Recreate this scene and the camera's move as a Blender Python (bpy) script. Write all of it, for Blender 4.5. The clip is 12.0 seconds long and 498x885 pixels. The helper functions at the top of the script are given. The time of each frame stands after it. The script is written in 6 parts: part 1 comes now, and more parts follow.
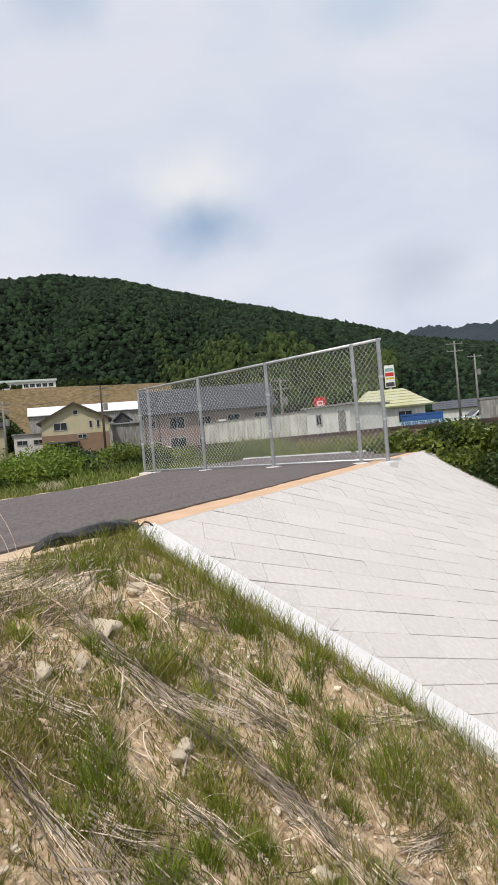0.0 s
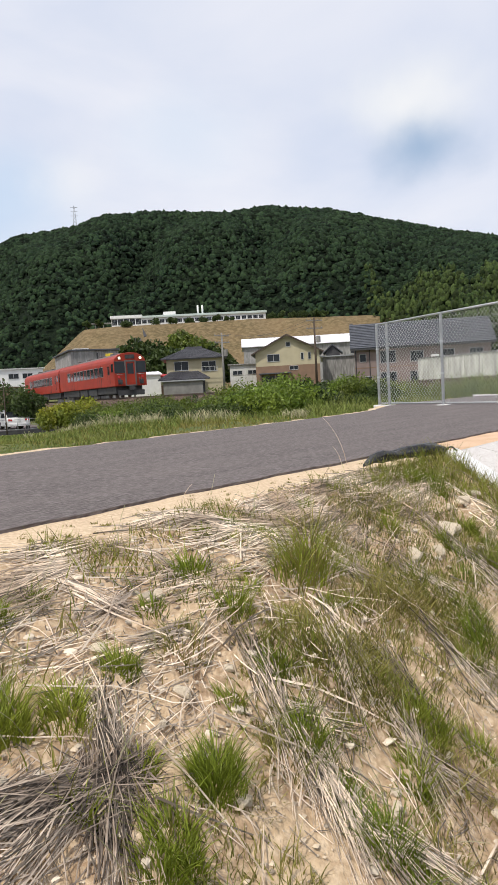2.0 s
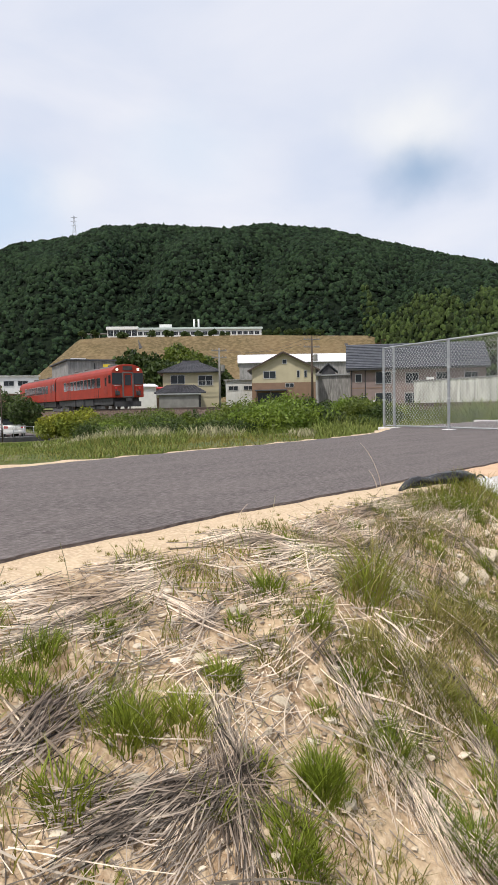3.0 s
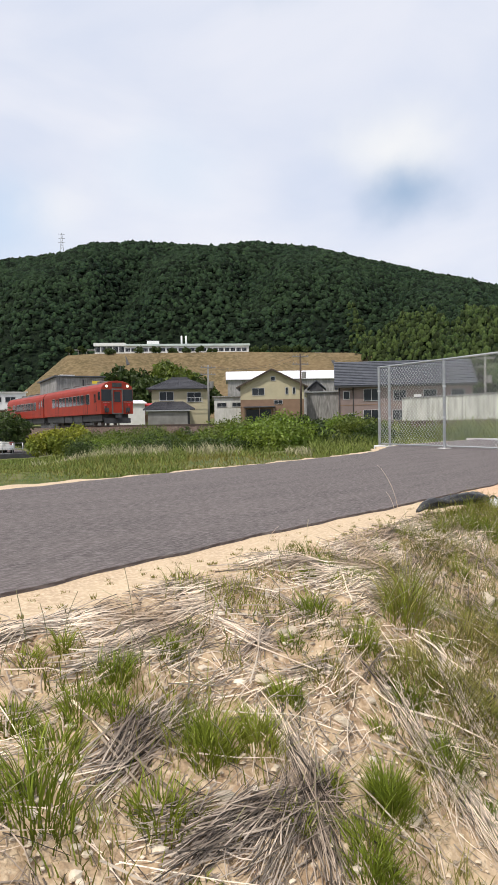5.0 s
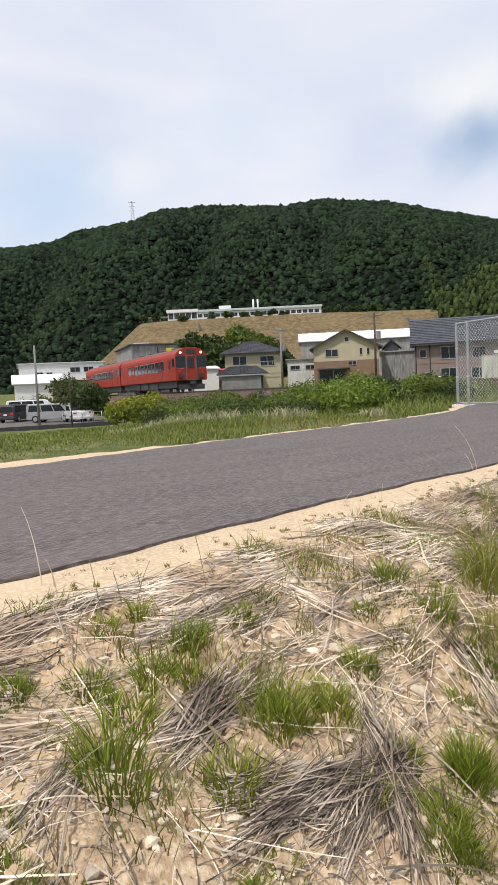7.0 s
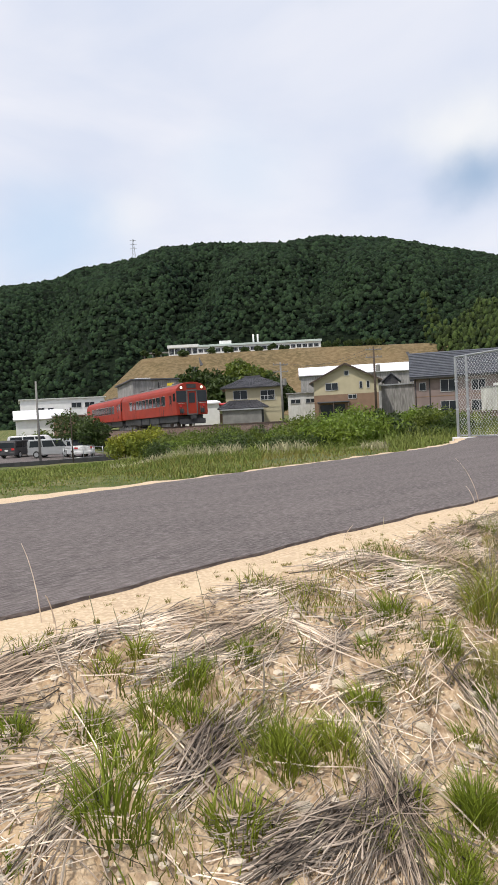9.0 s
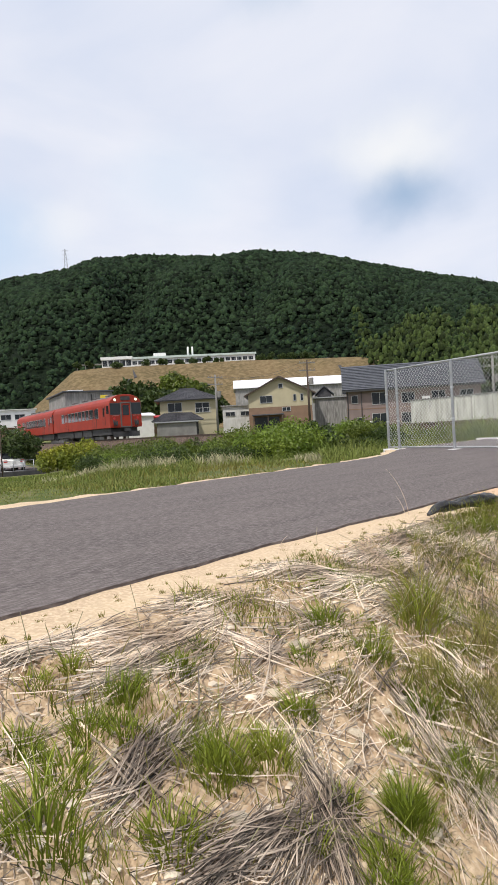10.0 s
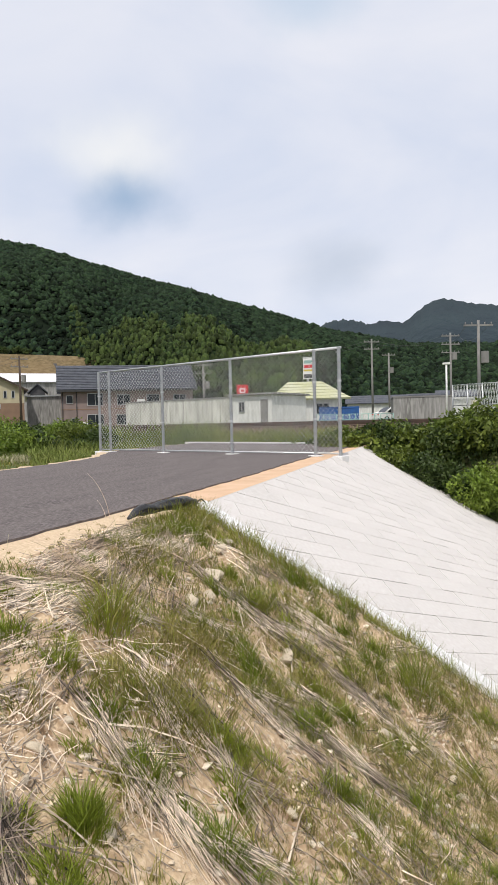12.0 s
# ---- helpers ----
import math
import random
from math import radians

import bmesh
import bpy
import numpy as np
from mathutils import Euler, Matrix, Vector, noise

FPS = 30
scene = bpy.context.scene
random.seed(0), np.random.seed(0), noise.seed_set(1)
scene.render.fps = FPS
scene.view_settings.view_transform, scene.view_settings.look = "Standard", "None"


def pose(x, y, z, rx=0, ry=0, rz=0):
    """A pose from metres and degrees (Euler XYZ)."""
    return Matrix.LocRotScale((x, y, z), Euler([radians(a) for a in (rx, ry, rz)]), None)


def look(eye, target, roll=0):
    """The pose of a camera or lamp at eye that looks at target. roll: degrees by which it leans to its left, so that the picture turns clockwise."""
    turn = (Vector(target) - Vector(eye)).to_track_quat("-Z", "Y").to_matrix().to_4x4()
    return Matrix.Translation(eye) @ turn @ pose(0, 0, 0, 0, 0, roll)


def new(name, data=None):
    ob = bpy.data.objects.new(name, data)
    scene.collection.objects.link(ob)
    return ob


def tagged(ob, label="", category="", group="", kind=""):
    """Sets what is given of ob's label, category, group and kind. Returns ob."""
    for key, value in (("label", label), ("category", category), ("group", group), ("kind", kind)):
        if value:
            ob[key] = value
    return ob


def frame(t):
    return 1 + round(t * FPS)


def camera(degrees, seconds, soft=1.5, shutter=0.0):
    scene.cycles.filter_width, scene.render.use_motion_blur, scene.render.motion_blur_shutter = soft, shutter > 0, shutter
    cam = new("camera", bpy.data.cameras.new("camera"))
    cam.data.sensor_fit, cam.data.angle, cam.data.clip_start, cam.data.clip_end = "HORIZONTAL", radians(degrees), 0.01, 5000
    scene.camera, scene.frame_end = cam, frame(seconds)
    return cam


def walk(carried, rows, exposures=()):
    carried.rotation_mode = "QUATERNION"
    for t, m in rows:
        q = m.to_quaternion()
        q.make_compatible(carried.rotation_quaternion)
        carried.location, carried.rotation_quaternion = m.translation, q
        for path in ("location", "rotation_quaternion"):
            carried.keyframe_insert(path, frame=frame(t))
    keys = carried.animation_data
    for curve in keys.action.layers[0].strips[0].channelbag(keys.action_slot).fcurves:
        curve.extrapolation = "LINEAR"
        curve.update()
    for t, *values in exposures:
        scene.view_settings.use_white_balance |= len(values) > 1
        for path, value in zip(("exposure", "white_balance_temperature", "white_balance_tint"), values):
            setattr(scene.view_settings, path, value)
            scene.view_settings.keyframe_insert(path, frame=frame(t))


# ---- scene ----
cam = camera(38.5, 12.0, soft=0.8)
PATH = [
    (0, (7.245, -8.346, 0.487), (5.719, -7.054, 0.484), -5.1),
    (0.5, (7.237, -8.595, 0.447), (5.654, -7.372, 0.417), -5.6),
    (1, (7.215, -8.904, 0.461), (5.529, -7.842, 0.297), -0.1),
    (1.5, (7.264, -9.083, 0.472), (5.401, -8.375, 0.298), -0.7),
    (2, (7.41, -9.297, 0.524), (5.585, -8.493, 0.376), -3.2),
    (2.5, (7.427, -9.439, 0.594), (5.568, -8.724, 0.419), -0.8),
    (3, (7.42, -9.663, 0.585), (5.603, -8.833, 0.479), -1.1),
    (3.2, (7.398, -9.745, 0.583), (5.602, -8.871, 0.481), -1.8),
    (5, (7.413, -9.915, 0.635), (5.611, -9.05, 0.574), -1.0),
    (5.5, (7.392, -9.892, 0.629), (5.563, -9.088, 0.539), -1.4),
    (6, (7.386, -9.877, 0.637), (5.538, -9.123, 0.508), -1.9),
    (6.5, (7.388, -9.876, 0.641), (5.524, -9.169, 0.488), -2.5),
    (7, (7.374, -9.876, 0.643), (5.495, -9.209, 0.486), -2.7),
    (9, (7.377, -9.875, 0.643), (5.493, -9.204, 0.581), -3.1),
    (9.5, (7.385, -9.874, 0.646), (5.528, -9.134, 0.6), -3.4),
    (10, (7.394, -9.879, 0.641), (5.58, -9.038, 0.604), -3.2),
    (10.5, (7.406, -9.874, 0.642), (5.654, -8.91, 0.604), -3.1),
    (11, (7.419, -9.854, 0.639), (5.763, -8.733, 0.591), -2.5),
    (11.5, (7.446, -9.842, 0.643), (5.92, -8.551, 0.579), -1.8),
    (12, (7.463, -9.82, 0.659), (6.111, -8.348, 0.594), -1.4),
]
walk(cam, [(t, look(eye, target, roll)) for t, eye, target, roll in PATH], exposures=((0.0, -0.16), (1.0, -0.16), (2.0, -0.02), (10.5, 0.0), (12.0, -0.06)))

# ---- light ----
world = bpy.data.worlds.new("world")
scene.world = world
world.use_nodes = True
wt = world.node_tree
wt.nodes.clear()


def wn(kind, **props):
    n = wt.nodes.new(kind)
    for k, v in props.items():
        if k == "op":
            n.operation = v
        elif k == "sky":
            n.sky_type = v
    return n


sky = wn("ShaderNodeTexSky", sky="NISHITA")
sky.sun_disc = False
sky.sun_elevation, sky.sun_rotation = radians(58), radians(150)
sky_gain = wn("ShaderNodeVectorMath", op="SCALE")
sky_gain.inputs["Scale"].default_value = 0.11
wt.links.new(sky.outputs[0], sky_gain.inputs[0])
coord = wn("ShaderNodeTexCoord")
stretch = wn("ShaderNodeMapping")
stretch.inputs["Scale"].default_value = (1.0, 1.0, 2.6)
wt.links.new(coord.outputs["Generated"], stretch.inputs[0])
clouds = wn("ShaderNodeTexNoise")
clouds.inputs["Scale"].default_value, clouds.inputs["Detail"].default_value = 2.2, 5.0
clouds.inputs["Roughness"].default_value, clouds.inputs["Distortion"].default_value = 0.5, 0.4
wt.links.new(stretch.outputs[0], clouds.inputs["Vector"])
cloud_tone = wn("ShaderNodeValToRGB")
cloud_tone.color_ramp.elements[0].position, cloud_tone.color_ramp.elements[0].color = 0.30, (0.71, 0.775, 0.93, 1)
cloud_tone.color_ramp.elements[1].position, cloud_tone.color_ramp.elements[1].color = 0.62, (0.915, 0.925, 1.0, 1)
wt.links.new(clouds.outputs[0], cloud_tone.inputs[0])
# thin places and puffs in the cloud deck: azimuth, elevation, size, strength, colour
warp = wn("ShaderNodeTexNoise")
warp.inputs["Scale"].default_value, warp.inputs["Detail"].default_value = 11.0, 5.0
wt.links.new(coord.outputs["Generated"], warp.inputs["Vector"])
warp_add = wn("ShaderNodeVectorMath", op="MULTIPLY_ADD")
warp_add.inputs[1].default_value = (0.09, 0.09, 0.06)
wt.links.new(warp.outputs["Color"], warp_add.inputs[0])
wt.links.new(coord.outputs["Generated"], warp_add.inputs[2])
squash = wn("ShaderNodeVectorMath", op="MULTIPLY")
squash.inputs[1].default_value = (1.0, 1.0, 1.6)
wt.links.new(warp_add.outputs[0], squash.inputs[0])
cloud_colour = cloud_tone.outputs[0]
for az_, el_, size_, strong, tone in ((-52.3, 20.2, 0.12, 0.9, (1.0, 1.0, 1.0)), (-51.8, 17.0, 0.095, 0.95, (0.40, 0.53, 0.72)), (-61.8, 32.5, 0.10, 0.55, (0.46, 0.60, 0.78)), (-37.4, 30.5, 0.11, 0.5, (0.50, 0.66, 0.84)),
                                      (-35.4, 11.6, 0.10, 0.45, (0.50, 0.57, 0.68)), (-85, 14.5, 0.16, 0.6, (0.56, 0.74, 0.96)), (-70, 19, 0.13, 0.35, (0.60, 0.76, 0.95)), (-79, 16.2, 0.09, 0.6, (0.98, 0.98, 1.0))):
    ca_, ce_ = radians(az_), radians(el_)
    far_off = wn("ShaderNodeVectorMath", op="DISTANCE")
    far_off.inputs[1].default_value = (math.sin(ca_) * math.cos(ce_) + 0.045, math.cos(ca_) * math.cos(ce_) + 0.045, (math.sin(ce_) + 0.03) * 1.6)
    wt.links.new(squash.outputs[0], far_off.inputs[0])
    mask = wn("ShaderNodeMapRange")
    mask.interpolation_type = "SMOOTHSTEP"
    mask.inputs["From Min"].default_value, mask.inputs["From Max"].default_value = 0.0, size_
    mask.inputs["To Min"].default_value, mask.inputs["To Max"].default_value = strong, 0.0
    wt.links.new(far_off.outputs["Value"], mask.inputs[0])
    blend = wn("ShaderNodeMix")
    blend.data_type = "RGBA"
    wt.links.new(mask.outputs[0], blend.inputs[0])
    wt.links.new(cloud_colour, blend.inputs[6])
    blend.inputs[7].default_value = (*tone, 1)
    cloud_colour = blend.outputs[2]
deck = wn("ShaderNodeMix")
deck.data_type = "RGBA"
deck.inputs[0].default_value = 0.92
wt.links.new(sky_gain.outputs[0], deck.inputs[6])
wt.links.new(cloud_colour, deck.inputs[7])
back = wn("ShaderNodeBackground")
back.inputs["Strength"].default_value = 1.0
out = wn("ShaderNodeOutputWorld")
wt.links.new(deck.outputs[2], back.inputs[0])
wt.links.new(back.outputs[0], out.inputs[0])

sun_data = bpy.data.lights.new("sun", "SUN")
sun_data.energy, sun_data.angle, sun_data.color = 3.5, radians(2), (1.0, 0.94, 0.85)
sun = new("sun", sun_data)
SUN_AZ, SUN_EL = radians(150), radians(58)
sun.matrix_world = look((0, 0, 50), (-math.sin(SUN_AZ) * math.cos(SUN_EL), -math.cos(SUN_AZ) * math.cos(SUN_EL), 50 - math.sin(SUN_EL)))


# ---- materials ----
def material(name, base, alt=None, scale=4.0, rough=0.8, metal=0.0, bump=0.0, bump_scale=60.0, fine=None, fine_scale=40.0,
             island=0.0, stretch_by=(1, 1, 1), spread=(0.35, 0.65), spec=0.35, thin=0.0, per_object=0.0, turn=0.0):
    """A surface with two scales of variation: base to alt in broad patches, fine grain over it."""
    m = bpy.data.materials.new(name)
    m.use_nodes = True
    nt = m.node_tree
    b = nt.nodes["Principled BSDF"]
    b.inputs["Roughness"].default_value, b.inputs["Metallic"].default_value = rough, metal
    b.inputs["Specular IOR Level"].default_value = spec
    alt = alt or tuple(c * 0.8 for c in base)
    tc = nt.nodes.new("ShaderNodeTexCoord")
    mp = nt.nodes.new("ShaderNodeMapping")
    mp.inputs["Scale"].default_value = stretch_by
    if turn:
        mp.vector_type = "TEXTURE"
        mp.inputs["Rotation"].default_value = (0, 0, radians(turn))
        mp.inputs["Scale"].default_value = tuple(1 / k for k in stretch_by)
    nt.links.new(tc.outputs["Object"], mp.inputs[0])
    n1 = nt.nodes.new("ShaderNodeTexNoise")
    n1.inputs["Scale"].default_value, n1.inputs["Detail"].default_value = scale, 6.0
    nt.links.new(mp.outputs[0], n1.inputs["Vector"])
    r1 = nt.nodes.new("ShaderNodeValToRGB")
    r1.color_ramp.elements[0].position, r1.color_ramp.elements[0].color = spread[0], (*base, 1)
    r1.color_ramp.elements[1].position, r1.color_ramp.elements[1].color = spread[1], (*alt, 1)
    nt.links.new(n1.outputs[0], r1.inputs[0])
    colour = r1.outputs[0]
    n2 = nt.nodes.new("ShaderNodeTexNoise")
    n2.inputs["Scale"].default_value, n2.inputs["Detail"].default_value = fine_scale, 4.0
    nt.links.new(mp.outputs[0], n2.inputs["Vector"])
    if fine:
        r2 = nt.nodes.new("ShaderNodeValToRGB")
        r2.color_ramp.elements[0].position, r2.color_ramp.elements[0].color = 0.42, (0, 0, 0, 1)
        r2.color_ramp.elements[1].position, r2.color_ramp.elements[1].color = 0.68, (1, 1, 1, 1)
        nt.links.new(n2.outputs[0], r2.inputs[0])
        mx = nt.nodes.new("ShaderNodeMix")
        mx.data_type = "RGBA"
        nt.links.new(r2.outputs[0], mx.inputs[0])
        nt.links.new(colour, mx.inputs[6])
        mx.inputs[7].default_value = (*fine, 1)
        colour = mx.outputs[2]
    if island or per_object:
        if island:
            g = nt.nodes.new("ShaderNodeNewGeometry")
            rnd = g.outputs["Random Per Island"]
        else:
            g = nt.nodes.new("ShaderNodeObjectInfo")
            rnd = g.outputs["Random"]
        k = island or per_object
        mr = nt.nodes.new("ShaderNodeMapRange")
        mr.inputs["To Min"].default_value, mr.inputs["To Max"].default_value = 1 - k, 1 + k
        nt.links.new(rnd, mr.inputs[0])
        hs = nt.nodes.new("ShaderNodeHueSaturation")
        nt.links.new(mr.outputs[0], hs.inputs["Value"])
        nt.links.new(colour, hs.inputs["Color"])
        colour = hs.outputs[0]
    nt.links.new(colour, b.inputs["Base Color"])
    if bump:
        n3 = nt.nodes.new("ShaderNodeTexNoise")
        n3.inputs["Scale"].default_value, n3.inputs["Detail"].default_value = bump_scale, 5.0
        nt.links.new(mp.outputs[0], n3.inputs["Vector"])
        bp = nt.nodes.new("ShaderNodeBump")
        bp.inputs["Strength"].default_value, bp.inputs["Distance"].default_value = min(1.0, bump), 0.6 / bump_scale
        nt.links.new(n3.outputs[0], bp.inputs["Height"])
        nt.links.new(bp.outputs[0], b.inputs["Normal"])
    if thin:
        tr = nt.nodes.new("ShaderNodeBsdfTranslucent")
        nt.links.new(colour, tr.inputs[0])
        ms = nt.nodes.new("ShaderNodeMixShader")
        ms.inputs[0].default_value = thin
        nt.links.new(b.outputs[0], ms.inputs[1])
        nt.links.new(tr.outputs[0], ms.inputs[2])
        nt.links.new(ms.outputs[0], nt.nodes["Material Output"].inputs["Surface"])
    return m


SOIL = material("sandy_soil", (0.51, 0.375, 0.235), (0.28, 0.185, 0.11), scale=4, rough=0.95, bump=1.0, bump_scale=70, fine=(0.62, 0.48, 0.33), fine_scale=38)
SAND = material("sand_strip", (0.55, 0.42, 0.28), (0.47, 0.35, 0.235), scale=3, rough=0.95, bump=0.6, bump_scale=90, fine=(0.66, 0.52, 0.36), fine_scale=60)
ORANGE_SAND = material("orange_sand", (0.62, 0.43, 0.29), (0.54, 0.36, 0.23), scale=3, rough=0.95, bump=0.5, bump_scale=90)
FIELD = material("field_soil", (0.10, 0.12, 0.045), (0.20, 0.18, 0.09), scale=0.35, rough=0.95, bump=0.6, bump_scale=8, fine=(0.07, 0.10, 0.03), fine_scale=3, spec=0.05)
ASPHALT = material("asphalt", (0.064, 0.053, 0.051), (0.120, 0.100, 0.095), scale=5.0, rough=0.9, bump=0.5, bump_scale=170, fine=(0.20, 0.175, 0.17), fine_scale=90, spread=(0.3, 0.75), stretch_by=(1, 0.16, 1), turn=26)
CONCRETE = material("white_concrete", (0.60, 0.563, 0.54), (0.52, 0.488, 0.465), scale=1.1, rough=0.9, bump=0.5, bump_scale=50, fine=(0.63, 0.605, 0.58), fine_scale=25, per_object=0.03)
JOINT_GREY = material("joint_concrete", (0.56, 0.54, 0.51), (0.46, 0.44, 0.41), scale=6, rough=0.95)
CONCRETE_EDGE = material("cast_concrete_edge", (0.74, 0.73, 0.72), (0.66, 0.65, 0.64), scale=2.0, rough=0.9, bump=0.3, bump_scale=60)
GALV = material("galvanised_steel", (0.46, 0.47, 0.48), (0.34, 0.35, 0.36), scale=9, rough=0.45, metal=0.75, bump=0.1, bump_scale=30)
GALV_BRIGHT = material("galvanised_rail", (0.62, 0.63, 0.64), (0.50, 0.51, 0.52), scale=9, rough=0.4, metal=0.6)
WIRE = material("galvanised_wire", (0.74, 0.75, 0.75), (0.64, 0.65, 0.65), scale=20, rough=0.5, metal=0.2)
BLACK_PLASTIC = material("black_sheeting", (0.018, 0.018, 0.020), (0.035, 0.035, 0.038), scale=8, rough=0.35, bump=0.5, bump_scale=20)
TREE_GREEN = material("wooded_hill", (0.008, 0.017, 0.011), (0.015, 0.027, 0.014), scale=0.018, rough=0.95, bump=1.0, bump_scale=1.3, fine=(0.024, 0.042, 0.016), fine_scale=0.9, island=0.75, spec=0.1)
# distant green shifted to blue-grey: aerial haze is painted into the base colour
FAR_HAZE_GREEN = material("far_hill_haze_tint", (0.020, 0.032, 0.042), (0.028, 0.044, 0.052), scale=0.01, rough=1.0, bump=0.8, bump_scale=0.05)
BAMBOO = material("bamboo_grove", (0.015, 0.030, 0.009), (0.038, 0.056, 0.015), scale=0.08, rough=0.9, bump=1.0, bump_scale=1.6, fine=(0.054, 0.076, 0.020), fine_scale=1.4, island=0.6, spec=0.15)
TERRACE = material("dry_terrace_grass", (0.155, 0.108, 0.055), (0.105, 0.080, 0.036), scale=0.06, rough=0.95, bump=0.6, bump_scale=0.9, fine=(0.21, 0.155, 0.082), fine_scale=0.5, stretch_by=(1, 1, 2))
STRAW = material("dry_straw", (0.66, 0.56, 0.45), (0.37, 0.285, 0.21), scale=3, rough=0.75, island=0.85, spread=(0.42, 0.6))
STRAW_GREY = material("weathered_straw", (0.57, 0.475, 0.385), (0.21, 0.165, 0.13), scale=3, rough=0.8, island=0.9, spread=(0.42, 0.6))
GRASS = material("green_grass", (0.130, 0.178, 0.012), (0.24, 0.270, 0.032), scale=2, rough=0.6, island=0.4, thin=0.3)
GRASS_DRY = material("olive_grass", (0.165, 0.165, 0.030), (0.26, 0.22, 0.065), scale=2, rough=0.7, island=0.4, thin=0.25)
LEAF = material("bush_leaf", (0.072, 0.110, 0.015), (0.145, 0.180, 0.028), scale=0.8, rough=0.5, island=0.45, thin=0.3)
LEAF_BRIGHT = material("bright_leaf", (0.110, 0.18, 0.022), (0.19, 0.25, 0.035), scale=0.8, rough=0.5, island=0.35, thin=0.3)
LEAF_DARK = material("dark_leaf", (0.032, 0.058, 0.013), (0.066, 0.095, 0.022), scale=0.8, rough=0.55, island=0.45, thin=0.25)
LEAF_YELLOW = material("yellow_green_leaf", (0.30, 0.29, 0.025), (0.16, 0.20, 0.03), scale=0.6, rough=0.6, island=0.4, thin=0.3)
PLUME = material("pale_grass_plume", (0.42, 0.38, 0.24), (0.30, 0.30, 0.16), scale=2, rough=0.8, island=0.3, thin=0.25)
STONE = material("slope_stone", (0.74, 0.63, 0.48), (0.58, 0.48, 0.35), scale=9, rough=0.85, bump=0.6, bump_scale=40, fine=(0.66, 0.57, 0.45), fine_scale=25, per_object=0.25)
BALLAST = material("rusty_ballast", (0.115, 0.075, 0.055), (0.07, 0.048, 0.038), scale=1.5, rough=0.95, bump=1.0, bump_scale=9, fine=(0.17, 0.125, 0.10), fine_scale=8, island=0.4)
RAIL = material("rail_steel", (0.13, 0.09, 0.07), (0.09, 0.07, 0.06), scale=3, rough=0.6, metal=0.4)
BARK = material("bark", (0.10, 0.075, 0.05), (0.06, 0.045, 0.03), scale=4, rough=0.95, bump=0.8, bump_scale=15)
POLE_CONC = material("pole_concrete", (0.24, 0.235, 0.225), (0.17, 0.165, 0.16), scale=1.2, rough=0.9, bump=0.2, bump_scale=20)
POLE_WOOD = material("pole_wood", (0.085, 0.062, 0.048), (0.055, 0.042, 0.035), scale=1.5, rough=0.9, stretch_by=(4, 4, 0.4))
DARK = material("dark_equipment_and_shade", (0.035, 0.035, 0.038), (0.06, 0.06, 0.062), scale=3, rough=0.6)
GLASS = material("window_glass", (0.030, 0.036, 0.042), (0.018, 0.022, 0.026), scale=0.7, rough=0.12, spec=0.22)
CREAM = material("cream_siding", (0.46, 0.41, 0.28), (0.40, 0.355, 0.245), scale=0.8, rough=0.85, bump=0.15, bump_scale=12)
BROWN_SIDING = material("brown_siding", (0.24, 0.155, 0.105), (0.20, 0.13, 0.09), scale=1.2, rough=0.85, bump=0.2, bump_scale=12)
PINK = material("pink_siding", (0.25, 0.19, 0.178), (0.20, 0.155, 0.145), scale=0.8, rough=0.85, bump=0.2, bump_scale=10)
SLATE = material("slate_roof", (0.050, 0.054, 0.066), (0.08, 0.085, 0.098), scale=1.5, rough=0.55, bump=0.2, bump_scale=10, per_object=0.2)
TILE = material("kawara_tile", (0.050, 0.050, 0.058), (0.085, 0.085, 0.095), scale=1.5, rough=0.5, per_object=0.2)
ROOF_WHITE = material("pale_metal_roof", (0.80, 0.79, 0.83), (0.72, 0.71, 0.76), scale=0.4, rough=0.5)
GREY_SIDING = material("weathered_sheet_siding", (0.27, 0.265, 0.26), (0.17, 0.165, 0.16), scale=1.2, rough=0.85, fine=(0.36, 0.35, 0.34), fine_scale=5, stretch_by=(1, 1, 0.18), bump=0.2, bump_scale=10)
PALE_WALL = material("pale_plaster", (0.62, 0.62, 0.60), (0.50, 0.50, 0.48), scale=0.7, rough=0.85, fine=(0.66, 0.66, 0.64), fine_scale=4, stretch_by=(1, 1, 0.3))
BLOCK_WALL = material("stained_block_wall", (0.60, 0.60, 0.55), (0.44, 0.44, 0.40), scale=0.9, rough=0.9, fine=(0.34, 0.33, 0.30), fine_scale=2.4, stretch_by=(1, 1, 0.22), bump=0.2, bump_scale=8)
TRAIN_RED = material("train_red", (0.34, 0.036, 0.018), (0.26, 0.028, 0.016), scale=0.9, rough=0.5, bump=0.05, bump_scale=5, spec=0.25)
TRAIN_ROOF = material("train_roof_grey", (0.10, 0.09, 0.088), (0.15, 0.13, 0.125), scale=1.5, rough=0.7)
CHROME = material("window_frame_metal", (0.5, 0.5, 0.5), (0.4, 0.4, 0.4), scale=8, rough=0.4, metal=0.5)
WHITE = material("white_paint", (0.78, 0.78, 0.77), (0.70, 0.70, 0.69), scale=1.5, rough=0.35, spec=0.5)
SILVER = material("silver_paint", (0.42, 0.43, 0.44), (0.36, 0.37, 0.38), scale=1.5, rough=0.3, metal=0.5, spec=0.5)
RUBBER = material("tyre_rubber", (0.02, 0.02, 0.02), (0.03, 0.03, 0.03), scale=8, rough=0.8)
RED_SIGN = material("sign_red", (0.55, 0.03, 0.03), (0.5, 0.03, 0.03), scale=3, rough=0.5)
YELLOW_SIGN = material("sign_yellow", (0.65, 0.50, 0.04), (0.55, 0.42, 0.04), scale=3, rough=0.5)
